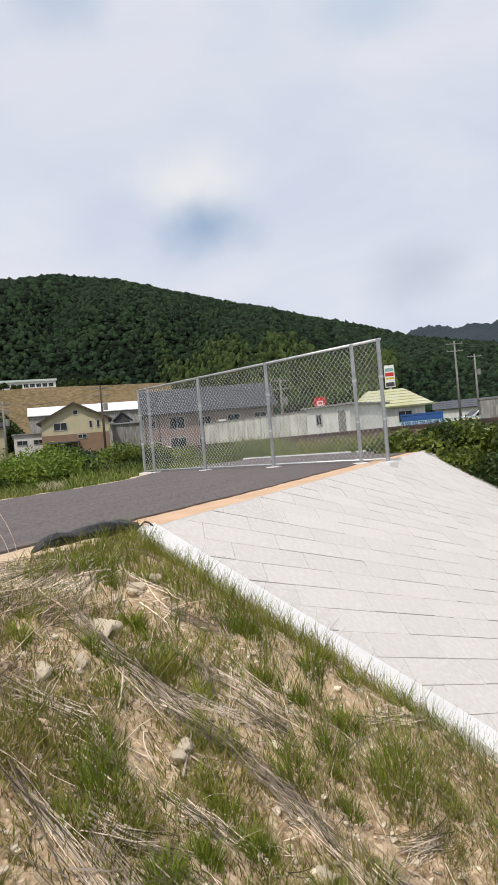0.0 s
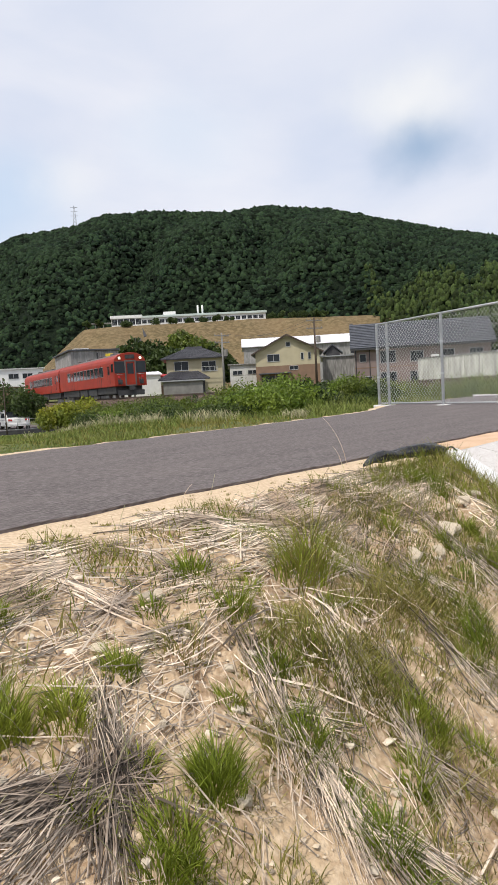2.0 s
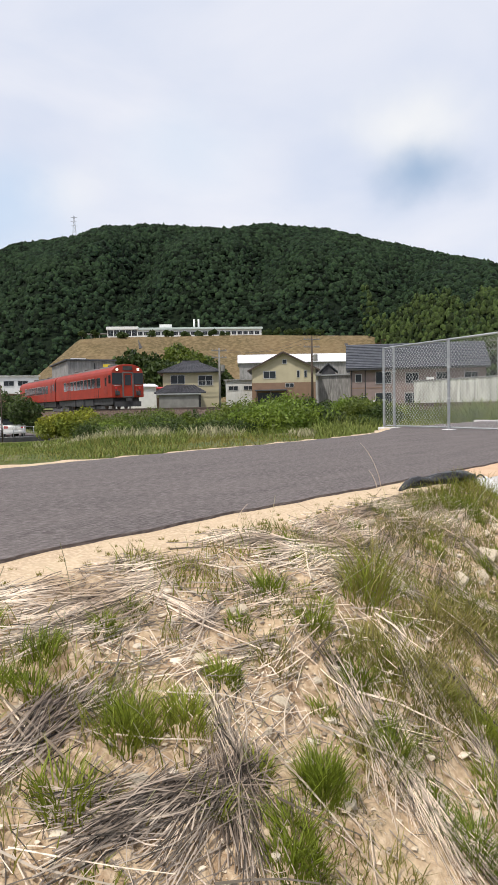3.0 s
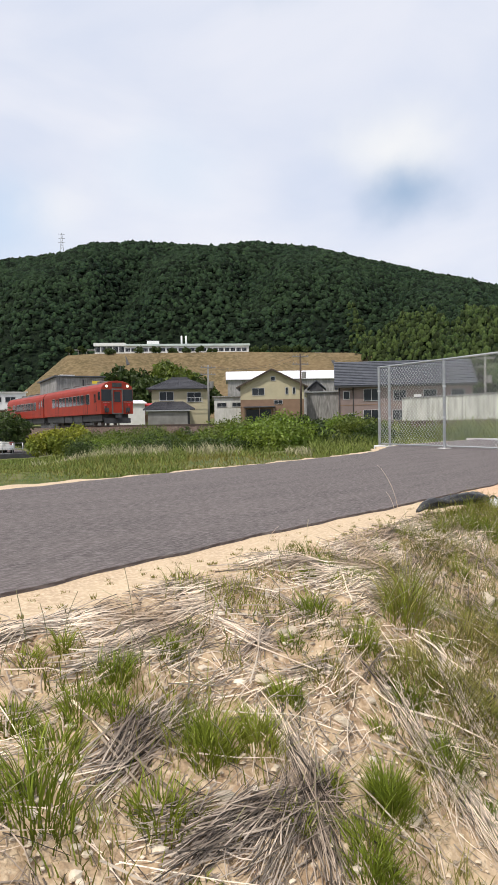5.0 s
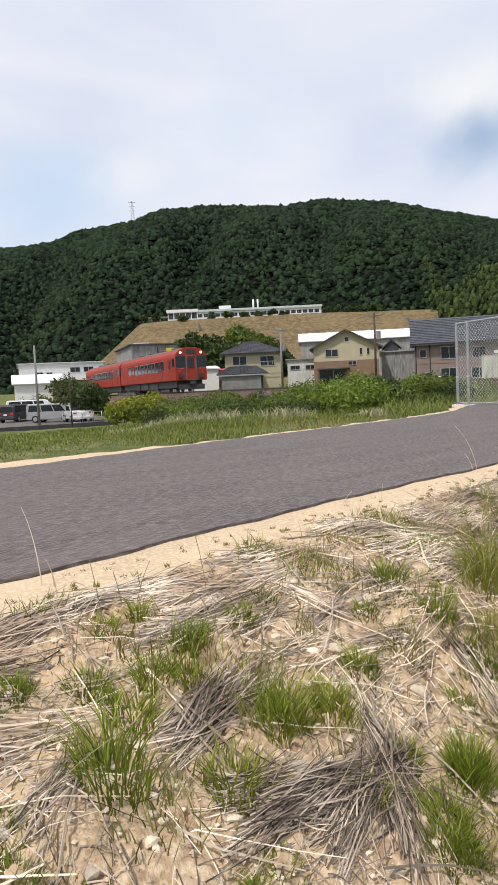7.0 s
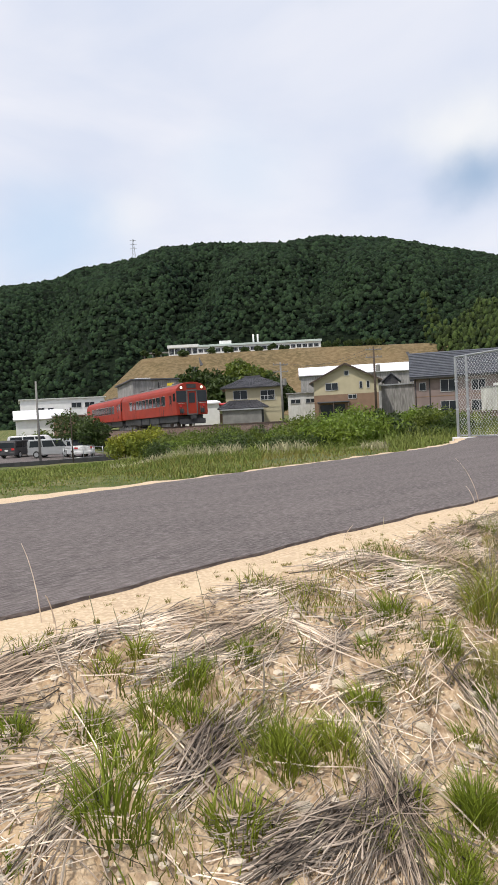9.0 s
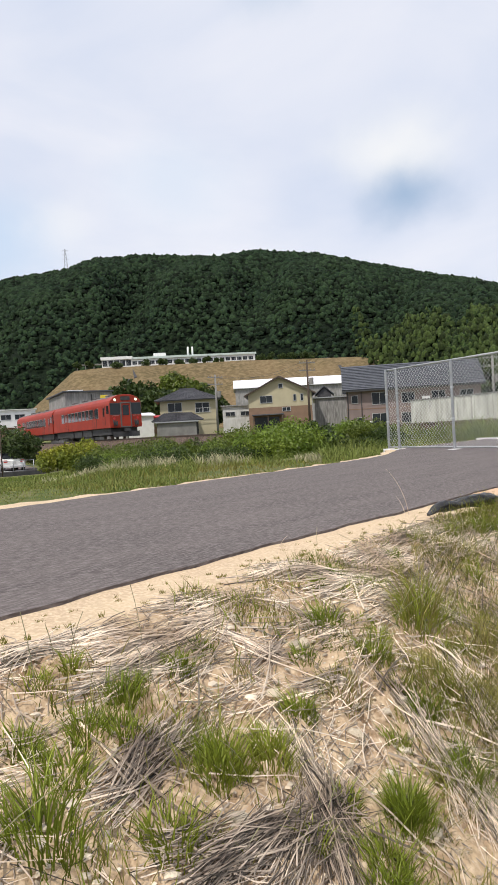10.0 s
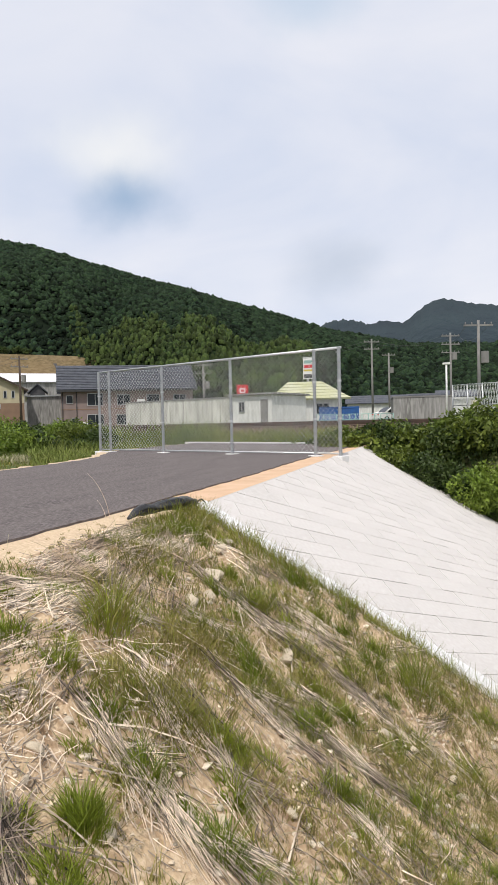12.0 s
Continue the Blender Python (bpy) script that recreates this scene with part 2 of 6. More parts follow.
BLUE = material("blue_sheet", (0.02, 0.10, 0.32), (0.03, 0.08, 0.22), scale=2, rough=0.6)
FENCE_GREEN = material("pale_green_rail", (0.25, 0.42, 0.38), (0.20, 0.35, 0.32), scale=2, rough=0.6)
YELLOW_ROOF = material("yellowish_roof", (0.42, 0.42, 0.24), (0.50, 0.50, 0.38), scale=0.6, rough=0.6)


def lamp_material(name, colour, strength):
    m = bpy.data.materials.new(name)
    m.use_nodes = True
    b = m.node_tree.nodes["Principled BSDF"]
    b.inputs["Base Color"].default_value = (*colour, 1)
    b.inputs["Emission Color"].default_value = (*colour, 1)
    b.inputs["Emission Strength"].default_value = strength
    return m


HEADLIGHT = lamp_material("headlight", (1.0, 0.82, 0.55), 1.6)


# ---- mesh helpers ----
def mesh_object(name, verts, faces, mat, parent=None, label="", smooth=False):
    me = bpy.data.meshes.new(name)
    me.from_pydata(verts, [], faces)
    me.materials.append(mat)
    if smooth:
        me.polygons.foreach_set("use_smooth", [True] * len(me.polygons))
    me.update()
    ob = new(name, me)
    if parent:
        ob.parent = parent
    if label:
        ob["label"] = label
    return ob


def array_object(name, verts, tris, mat, parent=None, smooth=False):
    """A mesh from numpy arrays of vertices (n, 3) and triangles or quads (m, k)."""
    verts, tris = np.asarray(verts, np.float32), np.asarray(tris, np.int32)
    me = bpy.data.meshes.new(name)
    k = tris.shape[1]
    me.vertices.add(len(verts))
    me.vertices.foreach_set("co", verts.ravel())
    me.loops.add(tris.size)
    me.loops.foreach_set("vertex_index", tris.ravel())
    me.polygons.add(len(tris))
    me.polygons.foreach_set("loop_start", np.arange(0, tris.size, k, dtype=np.int32))
    me.polygons.foreach_set("use_smooth", np.full(len(tris), smooth))
    me.materials.append(mat)
    me.update(calc_edges=True)
    me.validate()
    ob = new(name, me)
    if parent:
        ob.parent = parent
    return ob


def part(name, bm, mat, parent=None, label="", bevel=0.0, smooth=False):
    if bevel:
        bmesh.ops.bevel(bm, geom=list(bm.edges), offset=bevel, segments=1, affect="EDGES", profile=0.5)
    bmesh.ops.recalc_face_normals(bm, faces=list(bm.faces))
    me = bpy.data.meshes.new(name)
    bm.to_mesh(me)
    bm.free()
    me.materials.append(mat)
    if smooth:
        me.polygons.foreach_set("use_smooth", [True] * len(me.polygons))
    ob = new(name, me)
    if parent:
        ob.parent = parent
    if label:
        ob["label"] = label
    return ob


def add_box(bm, lo, hi, m=None):
    vs = [bm.verts.new((x, y, z)) for x in (lo[0], hi[0]) for y in (lo[1], hi[1]) for z in (lo[2], hi[2])]
    for f in ((0, 1, 3, 2), (4, 6, 7, 5), (0, 4, 5, 1), (2, 3, 7, 6), (0, 2, 6, 4), (1, 5, 7, 3)):
        bm.faces.new([vs[i] for i in f])
    if m is not None:
        bmesh.ops.transform(bm, matrix=m, verts=vs)
    return vs


def add_prism(bm, outline, lo, hi, axis="y", m=None):
    """A closed outline of (a, b) pushed along an axis; a, b are the other two axes in order."""
    def at(a, b, c):
        return {"x": (c, a, b), "y": (a, c, b), "z": (a, b, c)}[axis]
    v0 = [bm.verts.new(at(a, b, lo)) for a, b in outline]
    v1 = [bm.verts.new(at(a, b, hi)) for a, b in outline]
    n = len(outline)
    bm.faces.new(v0)
    bm.faces.new(v1[::-1])
    for i in range(n):
        bm.faces.new((v0[i], v1[i], v1[(i + 1) % n], v0[(i + 1) % n]))
    if m is not None:
        bmesh.ops.transform(bm, matrix=m, verts=v0 + v1)
    return v0 + v1


def add_tube(bm, a, b, r0, r1=None, sides=10):
    a, b = Vector(a), Vector(b)
    r1 = r0 if r1 is None else r1
    q = (b - a).to_track_quat("Z", "Y")
    ring = [[bm.verts.new(p + q @ Vector((r * math.cos(t), r * math.sin(t), 0))) for t in [2 * math.pi * i / sides for i in range(sides)]] for p, r in ((a, r0), (b, r1))]
    for i in range(sides):
        j = (i + 1) % sides
        bm.faces.new((ring[0][i], ring[0][j], ring[1][j], ring[1][i]))
    bm.faces.new(ring[0][::-1])
    bm.faces.new(ring[1])


def box(name, lo, hi, mat, parent=None, label="", bevel=0.0):
    bm = bmesh.new()
    add_box(bm, lo, hi)
    return part(name, bm, mat, parent, label, bevel)


def tube(name, a, b, r, mat, parent=None, label="", r1=None, sides=10):
    bm = bmesh.new()
    add_tube(bm, a, b, r, r1, sides)
    return part(name, bm, mat, parent, label, smooth=True)


def empty(name, m, label, category, group="", kind=""):
    e = new(name)
    e.matrix_world = m
    return tagged(e, label, category, group, kind)


def structure(ob, label=""):
    return tagged(ob, label, "", "", "structure")


# ---- plan: curves of the road ----
NEAR_Y = (-60, -30, -19, -13, -11, -9.8, -8.9, -7.8, -6.5, -5.4, -4.0, -1.5, 0.0, 2.0, 4.6)
NEAR_X = (28.2, 14.1, 9.0, 6.22, 5.28, 4.71, 4.21, 3.68, 3.13, 2.58, 1.95, 0.66, -0.06, -0.95, -2.2)
FAR_Y = (-60, -30, -16, -10.6, -9.5, -7.7, -4.75, -2.2, -1.2, -0.5, 0.3, 2.0, 4.6)
FAR_X = (21, 9.6, 3.4, 0.85, 0.3, -0.72, -2.15, -3.55, -4.45, -5.4, -6.15, -6.9, -8.0)


def near_x(y):
    return np.interp(y, NEAR_Y, NEAR_X)


def far_x(y):
    return np.interp(y, FAR_Y, FAR_X)


def step(a, b, v):
    t = np.clip((v - a) / (b - a), 0, 1)
    return t * t * (3 - 2 * t)


SLAB_A = np.array((3.5, -6.05))
SLAB_U, SLAB_N = np.array((-0.4491, 0.8935)), np.array((0.8935, 0.4491))
SLAB_S, SLAB_L, SLAB_W = 0.60, 10.7, 4.2


def slope_z(x, y):
    """Height of the straw-covered bank beside the road."""
    d = np.maximum((x - near_x(y) - 0.40) * 0.88, 0)
    k = step(-8.5, -7.0, y)
    dc = np.minimum(d, 1.3)
    z = -(0.05 + 0.2 * k) * dc - (0.29 - 0.07 * k) * dc * dc - 0.7 * np.maximum(d - 1.3, 0)
    u = (x - SLAB_A[0]) * SLAB_U[0] + (y - SLAB_A[1]) * SLAB_U[1]
    n = (x - SLAB_A[0]) * SLAB_N[0] + (y - SLAB_A[1]) * SLAB_N[1]
    w = step(-1.3, -0.1, u)
    return z * (1 - w) + (-SLAB_S * np.maximum(n - 0.24 * (1 - step(-0.45, -0.05, u)), 0) - 0.05) * w - 0.02 * (1 - w)


C0, TURN = np.array((7.39, -9.88)), 0.6


def fall(r):
    """The land falls gently away from the lane."""
    return -0.0049 * np.maximum(r - 14.3, 0)


TRACK_A, TRACK_U, TRACK_GRADE = np.array((-17.465, 9.032)), np.array((0.9981, 0.0624)), 0.0040


def track_off(x, y):
    """Distance from the track's middle, positive beyond it."""
    return -(x - TRACK_A[0]) * TRACK_U[1] + (y - TRACK_A[1]) * TRACK_U[0]


def noise2(x, y, s, seed=0.0):
    """Cheap smooth noise by sums of sines."""
    return (np.sin(x * s + 1.3 + seed) * np.cos(y * s * 1.1 - 0.7 + seed * 2) + 0.5 * np.sin(x * s * 2.3 - y * s * 1.9 + 2.1 + seed)
            + 0.3 * np.cos(x * s * 4.1 + y * s * 3.7 + seed * 3)) / 1.8


def ground_z(x, y):
    """Height of the wide ground sheet."""
    off = track_off(x, y)
    z = -0.12 + 0 * x
    left = far_x(y) - x
    z = z - (0.75 * step(3, 16, left) + 0.80 * step(20, 42, left)) * (1 - step(-3.5, -0.5, off))
    z = z + (0.30 - z) * step(-2.2, -0.6, off)
    d = (x - near_x(y)) * 0.88
    bank = np.minimum(np.where(d > 0.3, slope_z(x, y), 0) - 0.30, z)
    bank = np.maximum(bank, -3.0)
    low = step(0.2, 0.9, d) * (1 - step(-7.0, -4.0, off))
    z = z * (1 - low) + bank * low
    u = (x - SLAB_A[0]) * SLAB_U[0] + (y - SLAB_A[1]) * SLAB_U[1]
    n = (x - SLAB_A[0]) * SLAB_N[0] + (y - SLAB_A[1]) * SLAB_N[1]
    z = np.where((u > -1.5) & (u < 11.5) & (n > -0.7), np.minimum(z, np.maximum(-0.6 * np.maximum(n, 0) - 0.45, -3.0)), z)
    far = step(140, 300, np.hypot(x, y))
    return z + far * 3.0 + 0.05 * noise2(x, y, 0.8) * step(0.5, 3, left) + fall(np.hypot(x - C0[0], y - C0[1]))


# ---- ground, road, bank ----
def grid_faces(nx, ny):
    i = np.arange(nx - 1)[:, None] * ny + np.arange(ny - 1)[None, :]
    return np.stack([i, i + ny, i + ny + 1, i + 1], -1).reshape(-1, 4)


s_ = np.linspace(-9.3, 9.3, 230)
gx, gy = np.meshgrid(0.5 * np.sinh(s_), 0.5 * np.sinh(s_), indexing="ij")
gx, gy = gx - 2.0, gy - 3.0
ground = array_object("ground", np.stack([gx, gy, ground_z(gx, gy)], -1).reshape(-1, 3), grid_faces(230, 230), FIELD, smooth=True)
structure(ground, "grassy soil reaching past the railway to the hills")

bank_y = np.linspace(-12.6, -3.2, 440)
bank_d = np.linspace(0.0, 1.0, 210) ** 1.15 * 4.8
bd, by = np.meshgrid(bank_d, bank_y, indexing="ij")
bx = near_x(by) + 0.40 + bd
# stop the bank at the edge of the concrete
bu = (bx - SLAB_A[0]) * SLAB_U[0] + (by - SLAB_A[1]) * SLAB_U[1]
bz = slope_z(bx, by)
fade = step(0.02, 0.25, bd)
rng = np.random.default_rng(4)
rough_z = 0.012 * noise2(bx, by, 34, 5.0) + 0.010 * np.maximum(noise2(bx, by, 61, 3.0), 0) + 0.028 * noise2(bx, by, 3.1) + 0.018 * noise2(bx, by, 8.3, 1.0) + 0.010 * noise2(bx, by, 19, 2.0) + 0.0065 * rng.standard_normal(bx.shape)
near_slab = 1 - 0.8 * step(-0.3, 0.0, bu)
bz = bz + rough_z * fade * near_slab
bz = np.where(bu > 0.04, bz - 0.25 * step(0.04, 0.2, bu), bz)


def bank_height(x, y):
    r = 0.028 * noise2(x, y, 3.1) + 0.018 * noise2(x, y, 8.3, 1.0)
    return slope_z(x, y) + r


bank = array_object("embankment", np.stack([bx, by, bz], -1).reshape(-1, 3), grid_faces(210, 440), SOIL, smooth=True)
structure(bank, "sandy stony bank below the road, strewn with straw")


def ribbon(name, ys, x0, x1, z0, z1, mat, label, thick=0.06):
    """A strip between two curves of y, with thickness."""
    n = len(ys)
    top = [(x0[i], ys[i], z0[i]) for i in range(n)] + [(x1[i], ys[i], z1[i]) for i in range(n)]
    low = [(x, y, z - thick) for x, y, z in top]
    faces = []
    for i in range(n - 1):
        faces += [(i, n + i, n + i + 1, i + 1), (2 * n + i, 2 * n + i + 1, 3 * n + i + 1, 3 * n + i), (i, i + 1, 2 * n + i + 1, 2 * n + i), (n + i, 3 * n + i, 3 * n + i + 1, n + i + 1)]
    return structure(mesh_object(name, top + low, faces, mat), label)


road_y = np.arange(-60, 4.61, 0.1)
wob = 0.012 * np.sin(road_y * 7.1) + 0.01 * np.sin(road_y * 17.3 + 1)
smooth_near = np.convolve(np.pad(near_x(road_y), 8, mode="reflect", reflect_type="odd"), np.ones(17) / 17, "valid")
smooth_far = np.convolve(np.pad(far_x(road_y), 8, mode="reflect", reflect_type="odd"), np.ones(17) / 17, "valid")
zero = 0 * road_y
ribbon("road", road_y, smooth_far + 2 * wob, smooth_near + wob, zero, zero, ASPHALT, "dark grey new asphalt lane", 0.10)
sand_y = road_y[road_y < -5.9]
ms = road_y < -5.9
ribbon("sand_verge", sand_y, smooth_near[ms] - 0.03, smooth_near[ms] + 0.42 + wob[ms], zero[ms] - 0.014, zero[ms] - 0.035, SAND, "strip of pale sand along the asphalt", 0.08)
ms = (road_y >= -5.9)
ribbon("sand_verge_orange", road_y[ms], smooth_near[ms] - 0.03, np.maximum(smooth_near[ms] + 0.30, 3.5 - 0.5027 * (road_y[ms] + 6.05) + 0.01), zero[ms] - 0.014, zero[ms] - 0.004, ORANGE_SAND, "strip of orange sand above the concrete", 0.08)
ribbon("verge", road_y, smooth_far - 0.34 - 0.45 * step(-7.6, -9.6, road_y) + 4 * wob + 0.05 * np.sin(road_y * 3.3) + 0.05 * np.sin(road_y * 8.7), smooth_far + 0.04, zero - 0.02, zero - 0.012, SAND, "ragged sandy verge with dry cuttings", 0.10)
end_lip = box("road_end_lip", (-8.4, 4.62, -0.1), (-2.3, 4.74, 0.03), CONCRETE_EDGE)
structure(end_lip, "low concrete lip at the end of the lane")

# ---- concrete-faced bank ----
slab_m = Matrix(((SLAB_U[0], SLAB_N[0], 0, SLAB_A[0]), (SLAB_U[1], SLAB_N[1], 0, SLAB_A[1]), (0, 0, 1, 0), (0, 0, 0, 1)))
tilt = math.atan(SLAB_S)
slab = empty("concrete_slope", slab_m @ Matrix.Rotation(-tilt, 4, "X"), "pale concrete slope facing with slanting block joints", "slope facing", kind="structure")
bm = bmesh.new()
add_box(bm, (0.16, -0.03, -0.2), (SLAB_L, SLAB_W, -0.006))
part("backing", bm, JOINT_GREY, slab)
bm = bmesh.new()
add_box(bm, (-0.06, -0.05, -0.22), (0.158, SLAB_W, 0.012))
part("border", bm, CONCRETE_EDGE, slab, "smooth white concrete border", bevel=0.01)

# slanting blocks cast in courses, joints recessed
BLOCK_W, BLOCK_H, JOINT = 0.66, 0.27, 0.0025
E1, E2 = Vector((math.cos(radians(31)), math.sin(radians(31)), 0)), Vector((-math.cos(radians(33)), math.sin(radians(33)), 0))


def block_mesh(seed):
    r = random.Random(seed)
    bm = bmesh.new()
    j = JOINT * r.uniform(0.25, 1.2)
    corners = [(j, j), (BLOCK_W - j, j), (BLOCK_W - j, BLOCK_H - j), (j, BLOCK_H - j)]
    inner = [(j + 0.003, j + 0.003), (BLOCK_W - j - 0.003, j + 0.003), (BLOCK_W - j - 0.003, BLOCK_H - j - 0.003), (j + 0.003, BLOCK_H - j - 0.003)]
    a = [bm.verts.new(E1 * p + E2 * q + Vector((0, 0, -0.006))) for p, q in corners]
    d = [bm.verts.new(E1 * p + E2 * q + Vector((0, 0, r.uniform(0.000, 0.006)))) for p, q in inner]
    for i in range(4):
        k = (i + 1) % 4
        bm.faces.new((a[i], a[k], d[k], d[i]))
    bm.faces.new(d)
    bmesh.ops.recalc_face_normals(bm, faces=list(bm.faces))
    me = bpy.data.meshes.new("block")
    bm.to_mesh(me)
    bm.free()
    me.materials.append(CONCRETE)
    return me


# ---- hills ----
RIDGE_AZ = (-130, -100, -93, -88, -85.5, -83.5, -79.3, -77.1, -72.7, -67.4, -64.3, -59.4, -55.1, -50.9, -47.7, -44.8, -40.3, -36.8, -30, -22, -10, 10)
RIDGE_EL = (5.18, 9.18, 10.78, 11.53, 11.88, 12.68, 13.38, 14.18, 14.38, 14.08, 14.38, 13.78, 12.68, 11.58, 10.78, 9.88, 8.68, 7.48, 6.08, 5.78, 4.68, 2.18)
FOOT_AZ = (-130, -88, -84, -76, -66, -57, -50, -40, -30, -20, 10)
FOOT_R = (330, 330, 345, 400, 400, 350, 250, 190, 170, 170, 170)
FOOT_EL = (0.6, 0.8, 1.5, 6.0, 6.4, 5.0, 2.5, 1.2, 0.8, 0.8, 0.8)


# middle azimuth, half width and strength of each spur (+) and gully (-)
SPURS = ((-88, 3.0, 0.7), (-83.5, 1.6, -0.9), (-77, 3.2, 1.0), (-71.2, 1.5, -1.3), (-66.5, 2.6, 0.9), (-61.5, 1.5, -0.8), (-56.5, 2.8, 0.8), (-50.5, 1.6, -0.8), (-45, 2.6, 0.7), (-38, 2.0, -0.7), (-31, 3.0, 0.6))


def hill_point(az, f):
    """A point on the wooded hill at azimuth az (degrees) and share f of the way from foot to ridge."""
    r1 = np.interp(az, (-90, -60, -40, -20), (900, 850, 650, 520))
    r0, e0, e1 = np.interp(az, FOOT_AZ, FOOT_R), np.interp(az, FOOT_AZ, FOOT_EL), np.interp(az, RIDGE_AZ, RIDGE_EL)
    r = r0 + (r1 - r0) * f
    z0, z1 = r0 * np.tan(np.radians(e0)), r1 * np.tan(np.radians(e1))
    # spurs and gullies running down from the ridge, leaning as they descend
    bend = az + 5.0 * (1 - f)
    fold = sum(h * np.exp(-((bend - c) / w) ** 2) for c, w, h in SPURS) + 0.22 * np.sin(np.radians(az) * 71 + 4 * f + 1)
    z = z0 + (z1 - z0) * np.maximum(f, 0) ** 0.85 + 100 * fold * np.clip(f, 0, 1) * (1 - np.clip(f, 0, 1)) ** 1.7 * (z1 - z0) / 200 - np.maximum(f - 1, 0) * 250
    a = np.radians(az + TURN)
    return C0[0] + r * np.sin(a), C0[1] + r * np.cos(a), z - 2.0 + fall(r)


ha, hf = np.meshgrid(np.linspace(-128, 8, 260), np.linspace(-0.06, 1.35, 60), indexing="ij")
hx, hy, hz = hill_point(ha, hf)
hz = np.where(hf < 0, -2, hz - 4)
hill = array_object("hillside", np.stack([hx, hy, hz], -1).reshape(-1, 3), grid_faces(260, 60), TREE_GREEN, smooth=True)
structure(hill, "steep dark green wooded hillside")


def ico(sub):
    bm = bmesh.new()
    bmesh.ops.create_icosphere(bm, subdivisions=sub, radius=1)
    v = np.array([v.co[:] for v in bm.verts])
    f = np.array([[v.index for v in f.verts] for f in bm.faces])
    bm.free()
    return v, f


def crowns(name, x, y, z, size, mat, sub, seed, label, tall=1.0):
    """Many uneven tree crowns in one mesh."""
    g = np.random.default_rng(seed)
    v0, f0 = ico(sub)
    f0 = f0[v0[f0].mean(1)[:, 2] > -0.30]
    n, m = len(x), len(v0)
    v = np.repeat(v0[None], n, 0)
    lump = 1 + 0.20 * g.standard_normal((n, m)).clip(-1.6, 1.6)
    v = v * lump[..., None]
    ang = g.uniform(0, 2 * math.pi, n)
    c, s = np.cos(ang)[:, None], np.sin(ang)[:, None]
    sx, sz = (size * g.uniform(0.8, 1.2, n))[:, None], (size * tall * g.uniform(0.75, 1.25, n))[:, None]
    px = (v[..., 0] * c - v[..., 1] * s) * sx + x[:, None]
    py = (v[..., 0] * s + v[..., 1] * c) * sx + y[:, None]
    pz = v[..., 2] * sz + z[:, None]
    f = f0[None] + (np.arange(n) * m)[:, None, None]
    ob = array_object(name, np.stack([px, py, pz], -1).reshape(-1, 3), f.reshape(-1, 3), mat, smooth=True)
    return tagged(ob, label, "forest", "", "stuff")


g = np.random.default_rng(11)
N = 36000
ca = g.uniform(-97, -12, N)
cf = g.uniform(0, 1.03, N) ** 0.9
cx, cy, cz = hill_point(ca, cf)
rr = np.hypot(cx - C0[0], cy - C0[1])
crowns("forest", cx, cy, cz - 1.0, 0.6 + rr * 0.0022 * g.uniform(0.4, 1.7, N), TREE_GREEN, 1, 12, "dense dark green broadleaf forest on the hillside")
N = 3200
ca = -57 + 19 * g.random(N) ** 0.75
cf = g.uniform(0.0, 0.24, N) * np.clip(0.35 + 0.65 * noise2(ca, ca * 0, 0.5, 3.0) + (ca + 57) / 14, 0.1, 1.0)
cx, cy, cz = hill_point(ca, cf)
cz = cz + g.uniform(0, 4, N)
crowns("bamboo_grove", cx, cy, cz + 3, g.uniform(0.5, 1.3, N), BAMBOO, 1, 13, "bright green bamboo and young trees at the hill foot", 1.5)


def far_ridge(name, azs, els, dist, mat, label):
    a = np.linspace(azs[0], azs[-1], 160)
    e = np.interp(a, azs, els) + 0.06 * np.sin(a * 9) + 0.04 * np.sin(a * 23)
    rows = []
    for k, (fr, fe) in enumerate(((0.8, 0.2), (0.9, 0.7), (1.0, 1.0), (1.15, 0.3))):
        r = dist * fr
        rows.append(np.stack([C0[0] + r * np.sin(np.radians(a + TURN)), C0[1] + r * np.cos(np.radians(a + TURN)), r * np.tan(np.radians(e * fe)) + fall(r)], -1))
    v = np.stack(rows, 1).reshape(-1, 3)
    return structure(array_object(name, v, grid_faces(160, 4), mat, smooth=True), label)


# both far ridges carry their haze as a blue tint of the material
far_ridge("distant_hill", (-41, -37, -35, -33.6, -32.4, -30.7, -29.8, -28.8, -27.9, -27.0, -25.5, -24, -20, -8, 5), (5, 6.6, 7.45, 7.4, 7.8, 7.5, 8.2, 8.9, 9.2, 9.05, 8.6, 8.4, 8.0, 6, 3), 1900, FAR_HAZE_GREEN, "blue-green hill far off, haze put into its colour")
far_ridge("distant_ridge", (-44, -38, -36.5, -35.5, -34.5, -33.4, -31), (5, 7.2, 7.85, 7.95, 7.85, 7.5, 6), 3000, FAR_HAZE_GREEN, "ridge beyond the hills, tinted blue for haze")


